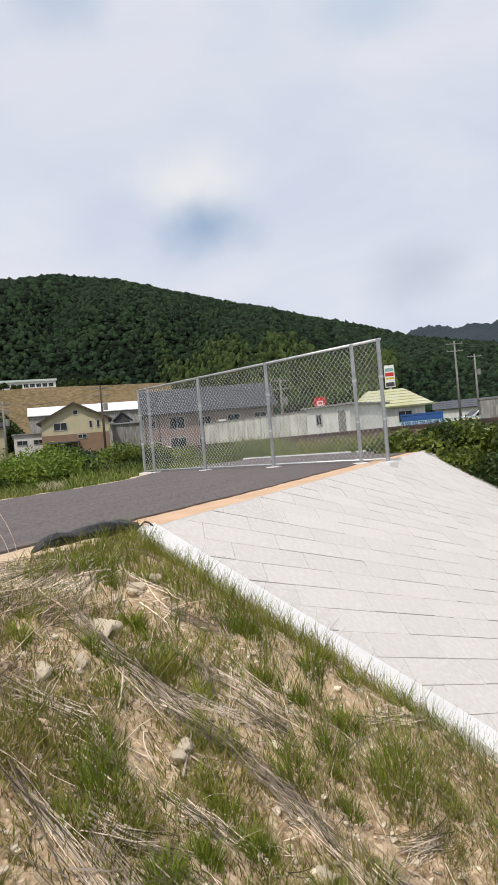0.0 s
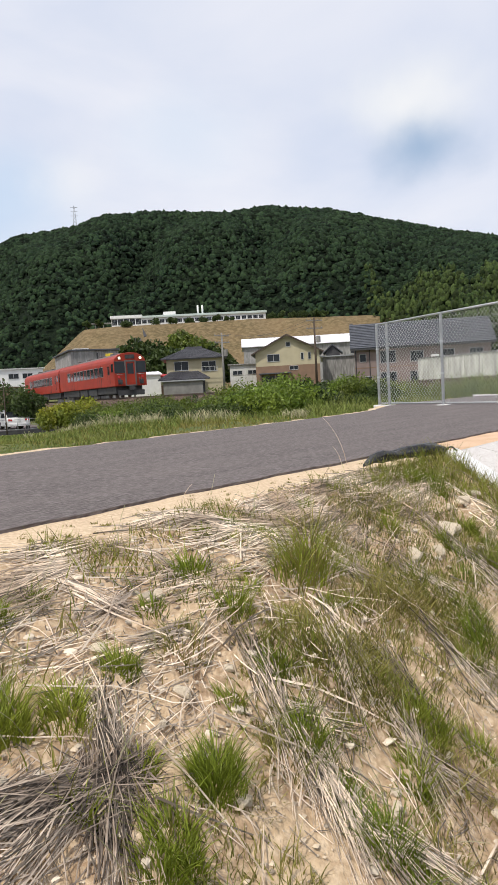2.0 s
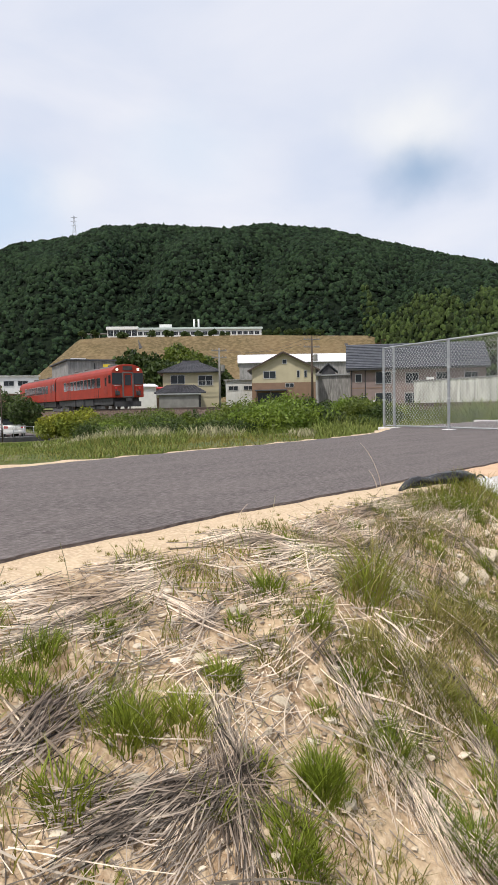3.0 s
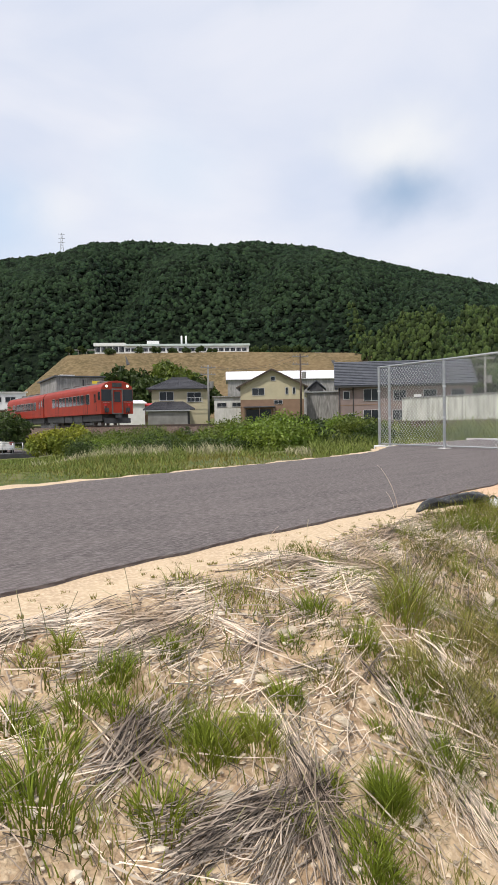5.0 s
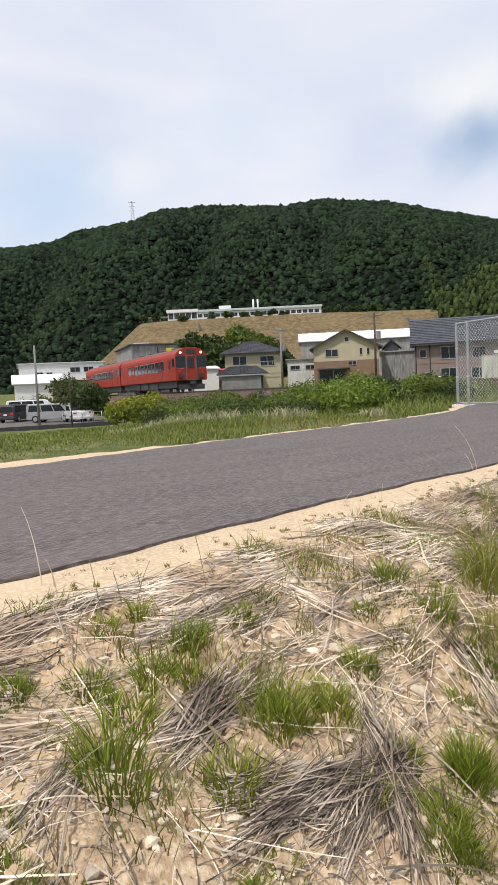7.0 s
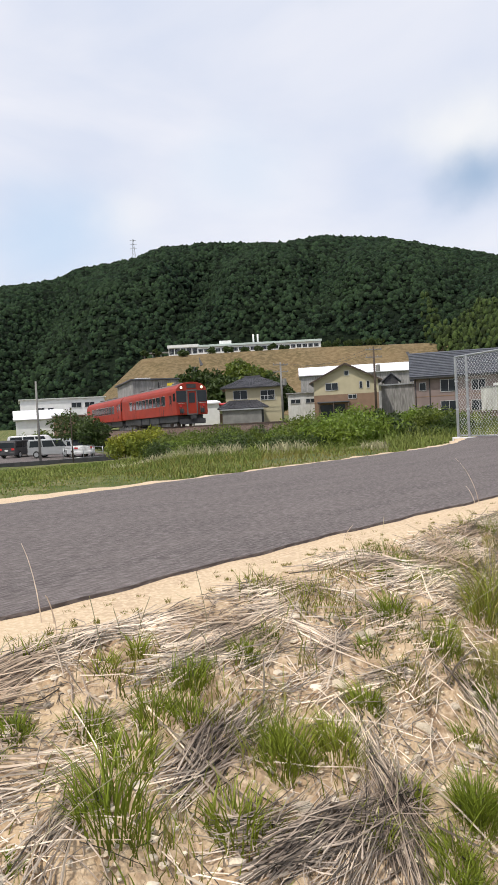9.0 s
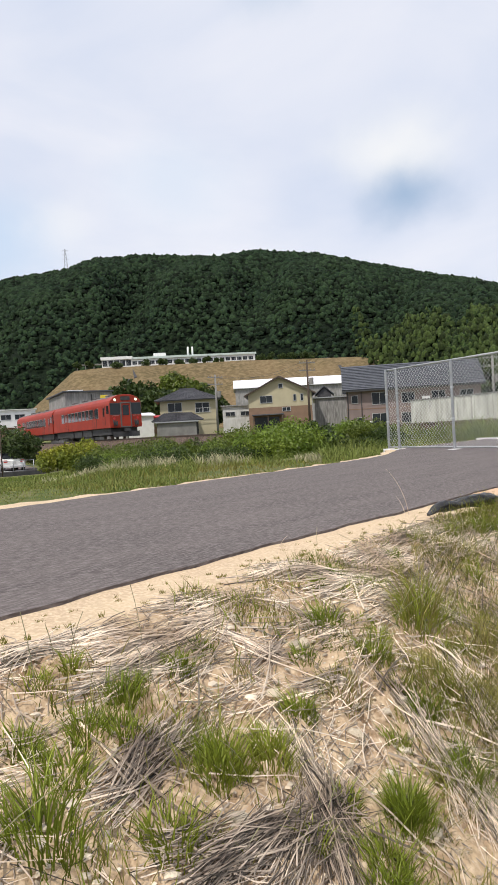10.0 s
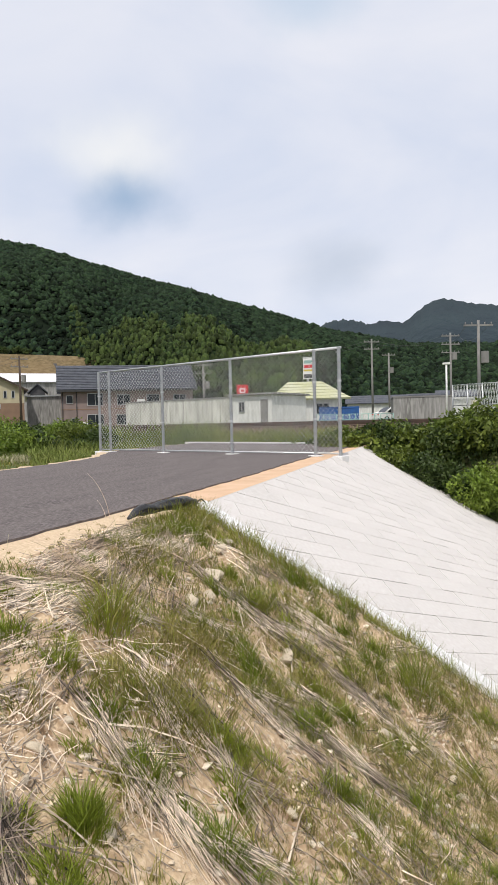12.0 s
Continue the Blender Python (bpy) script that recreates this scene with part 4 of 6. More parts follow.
STONE_MESHES = [stone_mesh(i) for i in range(8)]
STONES_A = ((5.83, -9.24, 0.07), (5.13, -8.65, 0.07), (5.39, -8.92, 0.08), (5.88, -9.47, 0.03), (5.86, -8.69, 0.07), (5.57, -8.72, 0.06), (5.27, -8.32, 0.03), (5.06, -6.97, 0.11), (4.69, -7.28, 0.14), (4.2, -6.6, 0.09), (4.25, -6.71, 0.1), (4.27, -6.91, 0.05), (4.45, -6.9, 0.18), (4.73, -6.41, 0.08), (5.27, -7.06, 0.07), (5.42, -6.91, 0.06), (4.58, -7.31, 0.07))
STONES_B = ((5.13, -8.7, 0.07), (5.57, -8.73, 0.07), (5.86, -8.68, 0.07), (5.83, -8.22, 0.07), (5.8, -8.33, 0.06), (5.68, -7.92, 0.06), (4.64, -7.1, 0.11), (4.17, -6.54, 0.12), (4.44, -6.85, 0.15), (5.75, -8.75, 0.06), (5.83, -7.86, 0.07), (4.08, -6.4, 0.15), (5.03, -6.91, 0.13), (5.63, -6.64, 0.1), (5.8, -6.57, 0.09), (5.53, -6.74, 0.09))
extra = []
while len(extra) < 262:
    y = g.uniform(-10.4, -5.6)
    x = near_x(y) + g.uniform(0.6, 3.2)
    if keep_bank(x, y) and noise2(x, y, 2.6, 6.0) > -0.2:
        extra.append((x, y, float(0.016 + 0.052 * g.random() ** 2)))
for i, (x, y, w) in enumerate(STONES_A + STONES_B + tuple(extra)):
    st = new("stone", STONE_MESHES[i % 8])
    k = w * 0.40
    st.matrix_world = pose(x, y, float(bank_height(np.array(x), np.array(y))) + k * 0.22, *g.uniform(-25, 25, 2), g.uniform(0, 360)) @ Matrix.Diagonal((k * 1.15, k * 0.85, k * 0.6, 1))
    tagged(st, "pale angular stone half sunk in sandy soil", "stone", "stones on the bank")
# gravel crumbs
n = 45000
yy = g.uniform(-11.0, -5.2, n)
xx = near_x(yy) + 0.42 + g.uniform(0, 3.2, n)
ok = keep_bank(xx, yy) & (noise2(xx, yy, 4.2, 8.0) > -0.3)
xx, yy = xx[ok], yy[ok]
v0 = np.array([(1, 0, 0), (-1, 0, 0), (0, 1, 0), (0, -1, 0), (0, 0, 1), (0, 0, -1)], float)
f0 = np.array([(0, 2, 4), (2, 1, 4), (1, 3, 4), (3, 0, 4), (2, 0, 5), (1, 2, 5), (3, 1, 5), (0, 3, 5)])
n = len(xx)
sz = 0.0021 + 0.0090 * g.random(n) ** 3.0
V = v0[None] * (sz[:, None, None] * g.uniform(0.6, 1.4, (n, 6, 1))) * np.array((1, 1, 0.7))
V = V + np.stack([xx, yy, bank_height(xx, yy) + sz * 0.3], -1)[:, None]
GRIT = material("soil_grit", (0.54, 0.44, 0.32), (0.40, 0.33, 0.25), scale=20, rough=0.9, island=0.5)
tagged(array_object("gravel", V.reshape(-1, 3), (f0[None, :4] + 6 * np.arange(n)[:, None, None]).reshape(-1, 3), GRIT), "small gravel and crumbs of sandy soil", "gravel", "", "stuff")


# rounded pebbles between the larger stones
n = 6000
yy = g.uniform(-11.0, -5.4, n)
xx = near_x(yy) + 0.5 + g.uniform(0, 3.2, n)
ok = keep_bank(xx, yy) & (noise2(xx, yy, 2.6, 6.0) + g.normal(0, 0.3, n) > -0.1)
xx, yy = xx[ok], yy[ok]
n = len(xx)
vp, fp = ico(1)
sz = 0.006 + 0.016 * g.random(n) ** 2.5
V = vp[None] * (sz[:, None, None] * (1 + 0.16 * g.standard_normal((n, len(vp), 1)).clip(-1.5, 1.5))) * (np.array((1, 1, 0.6)) * g.uniform(0.7, 1.3, (n, 1, 3)))
V = V + np.stack([xx, yy, bank_height(xx, yy) + sz * 0.25], -1)[:, None]
PEBBLE = material("pebble", (0.66, 0.56, 0.43), (0.48, 0.42, 0.34), scale=30, rough=0.85, bump=0.4, bump_scale=120, island=0.4)
tagged(array_object("pebbles", V.reshape(-1, 3), (fp[None] + len(vp) * np.arange(n)[:, None, None]).reshape(-1, 3), PEBBLE, smooth=False), "pale pebbles and small broken stones in the soil", "gravel", "", "stuff")


# ---- leaves, bushes, field ----
def leaf_mesh(g, blobs, per, size, droop=0.4):
    """Leaves scattered through uneven blobs (x, y, z, rx, rz): verts and quads."""
    V = []
    for x, y, z, rx, rz in blobs:
        n = int(per)
        d = g.normal(0, 1, (n, 3))
        d /= np.linalg.norm(d, axis=1, keepdims=True)
        r = g.uniform(0.45, 1.0, n) ** 0.5 * (1 + 0.22 * np.sin(d[:, 0] * 5 + x) * np.cos(d[:, 1] * 4 + y) + 0.15 * np.sin(d[:, 2] * 7))
        c = d * r[:, None] * np.array((rx, rx, rz)) + np.array((x, y, z))
        a = g.normal(0, 1, (n, 3)) + d * 0.5
        a[:, 2] -= droop
        a /= np.linalg.norm(a, axis=1, keepdims=True)
        b = np.cross(a, g.normal(0, 1, (n, 3)))
        b /= np.linalg.norm(b, axis=1, keepdims=True) + 1e-9
        s = (size * g.uniform(0.6, 1.4, n))[:, None]
        V.append(np.stack([c - a * s, c + b * s * 0.45, c + a * s, c - b * s * 0.45], 1))
    V = np.concatenate(V)
    return V.reshape(-1, 3), np.arange(len(V) * 4).reshape(-1, 4)


def at_az(az, r):
    a = radians(az + TURN)
    return C0[0] + r * math.sin(a), C0[1] + r * math.cos(a)


def bush(az, r, w, h, mat, seed, label, size=0.09, per=420, lobes=7, base=None, name="bush"):
    g = np.random.default_rng(seed)
    x, y = at_az(az, r)
    z0 = float(ground_z(np.array(x), np.array(y))) if base is None else base + fall(r)
    e = empty(name, pose(x, y, z0), label, "bush" if name == "bush" else "tree", name + "es by the lane" if name == "bush" else "")
    blobs = []
    for i in range(lobes):
        a, q = g.uniform(0, 2 * math.pi), math.sqrt(g.random())
        rr_ = w * g.uniform(0.28, 0.48)
        zz = h * g.uniform(0.35, 0.72) * (1 - 0.3 * q)
        blobs.append((math.cos(a) * q * w * 0.62, math.sin(a) * q * w * 0.62, zz, rr_, min(rr_ * 0.9, h * 0.42)))
    v, f = leaf_mesh(g, blobs, per, size)
    array_object("foliage" if name == "bush" else "crown", v, f, mat, e)
    bm = bmesh.new()
    if name == "bush":
        for i in range(5):
            b = blobs[i % lobes]
            add_tube(bm, (b[0] * 0.3, b[1] * 0.3, -0.05), (b[0], b[1], b[2]), 0.02, 0.008, 6)
        part("stems", bm, BARK, e)
    else:
        add_tube(bm, (0, 0, -0.1), (0.05 * h, 0, h * 0.45), 0.035 * h, 0.02 * h, 9)
        part("trunk", bm, BARK, e, smooth=True)
        for b in blobs[:5]:
            bm = bmesh.new()
            add_tube(bm, (0.05 * h, 0, h * 0.40), b[:3], 0.016 * h, 0.005 * h, 7)
            part("limb", bm, BARK, e, smooth=True)
    return e


GREEN_BUSH = "leafy green bush in the weeds beside the lane"
SEED = 300
for az, r, w, h, mat in ((-62.5, 21, 2.1, 1.55, LEAF_BRIGHT), (-64.5, 23, 2.1, 1.7, LEAF), (-60.6, 24, 1.5, 1.5, LEAF_DARK), (-66.5, 27, 2.0, 1.5, LEAF), (-68.6, 29, 2.2, 1.5, LEAF),
                         (-71.0, 31, 2.2, 1.5, LEAF_DARK), (-73.6, 33, 2.4, 1.55, LEAF), (-76.0, 35, 2.2, 1.5, LEAF), (-66.0, 31, 2.2, 1.95, LEAF), (-63.0, 32, 2.0, 1.8, LEAF_DARK),
                         (-59.0, 27, 1.5, 1.2, LEAF), (-70.0, 25, 1.5, 1.0, LEAF_BRIGHT), (-74.5, 27, 1.6, 1.0, LEAF), (-57.0, 29, 1.5, 1.2, LEAF), (-68.0, 22, 1.2, 0.8, LEAF_DARK)):
    SEED += 1
    bush(az, r, w, h * (0.72 if r < 26 else 0.88), mat, SEED, GREEN_BUSH, 0.048, 800)
gb = np.random.default_rng(88)
for i in range(48):
    az = gb.uniform(-79.5, -54.5)
    r = gb.uniform(19, 32) + max(0, -az - 66) * 0.35
    h = gb.uniform(0.8, 1.6) * (0.75 if az < -73 else 1.0) * (0.6 + 0.4 * (r - 19) / 13)
    bush(az, r, gb.uniform(0.7, 1.5), h, (LEAF, LEAF_BRIGHT, LEAF_DARK, LEAF_BRIGHT, LEAF)[i % 5], 500 + i, GREEN_BUSH, float(gb.choice((0.040, 0.050, 0.062))), 480, 8)
bush(-80.9, 37, 1.4, 1.3, LEAF_YELLOW, 329, "yellow-green flowering bush below the railway", 0.08, 520, 7, -0.75)
bush(-79.2, 37, 2.0, 1.5, LEAF_YELLOW, 330, "yellow-green flowering bush below the railway", 0.09, 520, 7, -0.75)
bush(-84.1, 60, 2.9, 5.4, LEAF_DARK, 332, "dark round roadside tree beside the car park", 0.14, 520, 10, None, "tree")
bush(-86.6, 74, 2.0, 2.8, LEAF_DARK, 333, "dark round roadside tree beside the car park", 0.14, 420, 8, None, "tree")
bush(-88.0, 78, 3.0, 2.8, LEAF, 334, "low green tree behind the parked cars", 0.16, 420, 8, None, "tree")
# big bush below the end of the concrete slope
for i, (u, n, w, h) in enumerate(((10.6, 0.5, 0.8, 0.75), (10.7, 1.3, 1.0, 1.1), (10.9, 2.2, 1.2, 1.6), (11.2, 3.3, 1.5, 2.2), (11.6, 4.6, 1.8, 2.7), (12.4, 2.4, 1.6, 2.0), (13.0, 4.0, 2.0, 2.8), (10.4, 4.4, 1.3, 1.6), (12.6, 0.9, 1.3, 1.2), (14.5, 1.5, 1.6, 1.7), (13.5, 6.2, 2.0, 3.2))):
    p = SLAB_A + u * SLAB_U + n * SLAB_N
    d = p - C0
    bush(math.degrees(math.atan2(d[0], d[1])) - TURN, float(np.hypot(*d)), w, h, (LEAF, LEAF_DARK, LEAF_BRIGHT, LEAF)[i % 4], 350 + i, "dense dark green shrub growing against the concrete slope", 0.042, 950, 8, -0.6 * n - 0.35 if n < 4.2 else -2.9)
# hedge between the lane and the track
for i, (az, r, w, h) in enumerate(((-36.5, 17.5, 1.0, 0.75), (-34.5, 16.5, 1.2, 0.9), (-32.5, 17.0, 1.3, 1.0), (-30.3, 17.5, 1.4, 1.05), (-28.0, 17.5, 1.5, 1.15), (-25.5, 17.5, 1.6, 1.3), (-23.0, 17.5, 1.6, 1.35), (-33.5, 19.5, 1.3, 0.95), (-29.0, 20, 1.4, 1.0), (-39.0, 19.0, 0.9, 0.6))):
    bush(az, r, w, h, (LEAF_DARK, LEAF)[i % 2], 400 + i, "dark green hedge shrub between lane and railway", 0.06, 600, 7, -0.45)
# big evergreen trees between the houses and the terrace
for i, (az, r, w, h, mat) in enumerate(((-75.4, 125, 6, 12.5, LEAF_DARK), (-73.8, 128, 6.5, 13.0, LEAF_DARK), (-71.4, 135, 7, 16.5, LEAF), (-69.8, 138, 6.5, 14.5, LEAF_DARK), (-72.6, 118, 5, 11, LEAF_DARK), (-68.8, 140, 5, 12.5, LEAF_DARK), (-76.6, 130, 5, 11.0, LEAF_DARK))):
    bush(az, r, w, h, mat, 380 + i, "large evergreen tree behind the houses", 0.42, 620, 11, 0.3, "tree")


def field_grass(name, n, seed, az0, az1, r0, r1, h0, h1, mat, label, wide=0.012, cut=-0.3, freq=0.5):
    g = np.random.default_rng(seed)
    az, r = np.radians(g.uniform(az0, az1, n) + TURN), np.sqrt(g.uniform(r0 ** 2, r1 ** 2, n))
    x, y = C0[0] + r * np.sin(az), C0[1] + r * np.cos(az)
    ok = ((x < far_x(np.minimum(y, 4.5)) - 0.30 - 0.40 * step(-7.6, -9.6, y) - 0.30 * g.random(n)) | (y > 5.0)) & (track_off(x, y) < -1.9) & (noise2(x, y, freq, seed) > cut)
    x, y = x[ok], y[ok]
    n = len(x)
    h = g.uniform(h0, h1, n) * np.where(y > 5.0, 1.0, np.clip(0.12 + (far_x(np.minimum(y, 4.5)) - x) / 7.0, 0.12, 1)) * (1 - 0.6 * step(-76, -82, np.degrees(az[ok]) - TURN))
    s = np.linspace(0, 1, 4)[None]
    la = g.uniform(0, 2 * math.pi, n)
    o = (h * g.uniform(0.1, 0.7, n))[:, None] * s ** 1.8
    P = np.stack([x[:, None] + np.cos(la)[:, None] * o, y[:, None] + np.sin(la)[:, None] * o, ground_z(x, y)[:, None] - 0.02 + h[:, None] * (s - 0.2 * s ** 3)], -1)
    v, f = strands(P, (wide * g.uniform(0.5, 1.4, n))[:, None] * np.array((0.9, 1, 0.7, 0.1))[None], flat=True)
    return tagged(array_object(name, v, f, mat), label, "grass", "", "stuff")


FIELD_GREEN = material("meadow_grass", (0.125, 0.175, 0.032), (0.22, 0.24, 0.065), scale=0.6, rough=0.7, island=0.4, thin=0.3)
field_grass("hedge_grass", 22000, 45, -60, -22, 13, 30, 0.35, 0.8, FIELD_GREEN, "rough grass between the lane and the track", 0.012, -0.6)
field_grass("meadow_grass", 26000, 41, -92, -46, 7, 30, 0.14, 0.36, FIELD_GREEN, "knee-high meadow grass between lane and railway", 0.009)
field_grass("tall_grass", 15000, 42, -78, -46, 20, 42, 0.25, 0.6, FIELD_GREEN, "tall reedy grass below the railway bank", 0.018, -0.1)
field_grass("reeds", 9000, 47, -62, -45, 19, 32, 0.6, 1.1, FIELD_GREEN, "tall green reeds below the railway bank", 0.014, 0.0, 0.9)
field_grass("lane_grass", 16000, 48, -95, -70, 7.0, 22, 0.14, 0.32, FIELD_GREEN, "rough green grass beyond the lane", 0.007, -2)
field_grass("lot_grass", 12000, 46, -92, -76, 18, 50, 0.25, 0.6, FIELD_GREEN, "short rough grass below the car park", 0.02, -2)
field_grass("pale_grass", 9000, 43, -82, -60, 11, 22, 0.30, 0.60, PLUME, "pale grass with seed plumes beside the lane", 0.012, 0.25)
field_grass("verge_grass", 9000, 44, -92, -46, 6.4, 16, 0.10, 0.30, GRASS_DRY, "short dry cut grass along the verge", 0.006, -0.6)

# ---- railway ----
track_m = Matrix(((TRACK_U[0], -TRACK_U[1], 0, TRACK_A[0]), (TRACK_U[1], TRACK_U[0], 0, TRACK_A[1]), (TRACK_GRADE, 0, 1, -0.08), (0, 0, 0, 1)))
railway = empty("railway", track_m, "single railway track on rusty brown ballast", "railway", kind="structure")
bm = bmesh.new()
add_prism(bm, [(-3.0, -0.6), (-1.5, 0.40), (1.5, 0.40), (3.0, -0.6)], -110, 90, "x")
part("ballast_bed", bm, BALLAST, railway, "rusty brown ballast bank")
for s in (-1, 1):
    bm = bmesh.new()
    add_prism(bm, [(s * 0.57 - 0.06, 0.44), (s * 0.57 + 0.06, 0.44), (s * 0.57 + 0.015, 0.47), (s * 0.57 + 0.032, 0.56), (s * 0.57 + 0.032, 0.60), (s * 0.57 - 0.032, 0.60), (s * 0.57 - 0.032, 0.56), (s * 0.57 - 0.015, 0.47)], -110, 90, "x")
    part("rail", bm, RAIL, railway)
sleeper = None
for i in range(170):
    if sleeper is None:
        sleeper = box("sleeper", (-0.11, -1.0, 0.34), (0.11, 1.0, 0.45), POLE_WOOD, railway)
        sleeper.location = (-60, 0, 0)
        continue
    s = new("sleeper", sleeper.data)
    s.parent = railway
    s.location = (-60 + i * 0.65, 0, 0)
g = np.random.default_rng(51)
n = 9000
xx, yy = g.uniform(-45, 40, n), g.uniform(-3.0, 0.9, n)
zz = np.where(yy < -1.5, 0.40 + (yy + 1.5) / 1.5, 0.40)
sz = g.uniform(0.03, 0.085, n)
V = v0[None] * (sz[:, None, None] * g.uniform(0.6, 1.3, (n, 6, 1))) + np.stack([xx, yy, zz], -1)[:, None]
stones = array_object("ballast_stones", V.reshape(-1, 3), (f0[None, :4] + 6 * np.arange(n)[:, None, None]).reshape(-1, 3), BALLAST, railway)
tagged(stones, "loose broken ballast stones", "", "", "stuff")


# ---- openings and walls of houses ----
def facing(az, r, z=0.3, turn=0.0):
    x, y = at_az(az, r)
    return pose(x, y, z + fall(r), 0, 0, -az - TURN + turn)


def window(parent, x, z, w, h, y=0.0, side="y", frame_mat=CHROME, bars=1, name="window"):
    """A framed window set on a wall: side y faces -y, side x faces -x or +x."""
    def lay(lo, hi):
        if side == "y":
            return (lo[0], lo[1], lo[2]), (hi[0], hi[1], hi[2])
        return (y + (lo[1] - y) * (1 if side == "-x" else -1), lo[0], lo[2]), (y + (hi[1] - y) * (1 if side == "-x" else -1), hi[0], hi[2])
    t = 0.06
    bm = bmesh.new()
    for a, b, c, d in ((x - w / 2, x + w / 2, z + h / 2 - t, z + h / 2), (x - w / 2, x + w / 2, z - h / 2, z - h / 2 + t), (x - w / 2, x - w / 2 + t, z - h / 2, z + h / 2), (x + w / 2 - t, x + w / 2, z - h / 2, z + h / 2)):
        add_box(bm, *lay((a, y - 0.07, c), (b, y + 0.02, d)))
    for k in range(bars):
        xb = x - w / 2 + w * (k + 1) / (bars + 1)
        add_box(bm, *lay((xb - 0.025, y - 0.06, z - h / 2), (xb + 0.025, y + 0.02, z + h / 2)))
    win = part(name, bm, frame_mat, parent)
    bm = bmesh.new()
    add_box(bm, *lay((x - w / 2 + t, y - 0.03, z - h / 2 + t), (x + w / 2 - t, y + 0.01, z + h / 2 - t)))
    part("pane", bm, GLASS, win, "dark window glass")
    return win


def roof_plane(parent, a, b, c, d, mat, rows, cols=0, thick=0.10, name="roof", tile=0.05):
    """A roof slope with corners a, b (eave), c, d (ridge), in overlapping courses."""
    a, b, c, d = (Vector(p) for p in (a, b, c, d))
    nrm = (b - a).cross(d - a).normalized()
    if nrm.z < 0:
        nrm = -nrm
    bm = bmesh.new()
    line = []
    for i in range(rows):
        for t, up in ((i / rows, tile), ((i + 1) / rows, 0.0)):
            line.append((bm.verts.new(a.lerp(d, t) + nrm * up), bm.verts.new(b.lerp(c, t) + nrm * up)))
    under = [bm.verts.new(p - nrm * thick) for p in (a, b, c, d)]
    for p, q in zip(line, line[1:]):
        bm.faces.new((p[0], p[1], q[1], q[0]))
    bm.faces.new(under)
    bm.faces.new((line[0][0], line[0][1], under[1], under[0]))
    bm.faces.new((line[-1][1], line[-1][0], under[3], under[2]))
    bm.faces.new([p[0] for p in line] + [under[3], under[0]])
    bm.faces.new([p[1] for p in line] + [under[2], under[1]])
    roof = part(name, bm, mat, parent)
    if cols:
        bm = bmesh.new()
        for k in range(cols + 1):
            t = k / cols
            add_tube(bm, a.lerp(b, t) + nrm * tile * 0.7, d.lerp(c, t) + nrm * tile * 0.3, tile * 0.9, sides=5)
        tagged(part("tile_ribbing", bm, mat, roof), "", "", "", "stuff")
    return roof


def gable_house():
    """Cream two-storey house with its gable to the railway."""
    h = empty("house", facing(-63.05, 90, 0.3), "cream and brown two-storey house with a dark gable roof", "house", "houses beyond the railway")
    w, dpt, eave, apex, mid = 4.0, 9.0, 5.15, 7.1, 3.35
    bm = bmesh.new()
    add_box(bm, (-w, 0, 0), (w, dpt, mid))
    part("lower_wall", bm, BROWN_SIDING, h, "brown siding below")
    bm = bmesh.new()
    add_prism(bm, [(-w, mid), (w, mid), (w, eave), (0, apex), (-w, eave)], 0, dpt, "y")
    part("upper_wall", bm, CREAM, h, "cream siding above")
    for s in (-1, 1):
        roof_plane(h, (s * (w + 0.55), -0.5, eave - 0.28), (s * (w + 0.55), dpt + 0.4, eave - 0.28), (0, dpt + 0.4, apex + 0.12), (0, -0.5, apex + 0.12), SLATE, 12, tile=0.03)
        bm = bmesh.new()
        add_prism(bm, [(s * (w + 0.5), eave - 0.42), (s * (w + 0.5), eave - 0.22), (0, apex + 0.1), (0, apex - 0.12)], -0.54, -0.48, "y")
        part("bargeboard", bm, POLE_WOOD, h, "dark board along the gable")
    window(h, -1.75, 4.35, 1.6, 0.95, 0, bars=1)
    window(h, 0.15, 5.95, 0.6, 0.6, 0, bars=0)
    window(h, 1.85, 4.4, 0.4, 0.9, 0, bars=0)
    window(h, 2.75, 4.4, 0.4, 0.9, 0, bars=0)
    window(h, 0.75, 3.0, 1.1, 0.55, 0, bars=1)
    window(h, 1.2, 1.0, 0.8, 0.5, 0, bars=0)
    bm = bmesh.new()
    add_box(bm, (-3.6, -1.3, 2.35), (0.4, -0.01, 2.48))
    part("porch_roof", bm, SLATE, h)
    for x in (-3.4, -1.6, 0.2):
        tube("porch_post", (x, -1.2, 0), (x, -1.2, 2.35), 0.06, POLE_WOOD, h)
    bm = bmesh.new()
    add_box(bm, (-3.3, -0.06, 0.3), (-0.2, -0.005, 2.1))
    part("glazed_door", bm, GLASS, h)
    return h


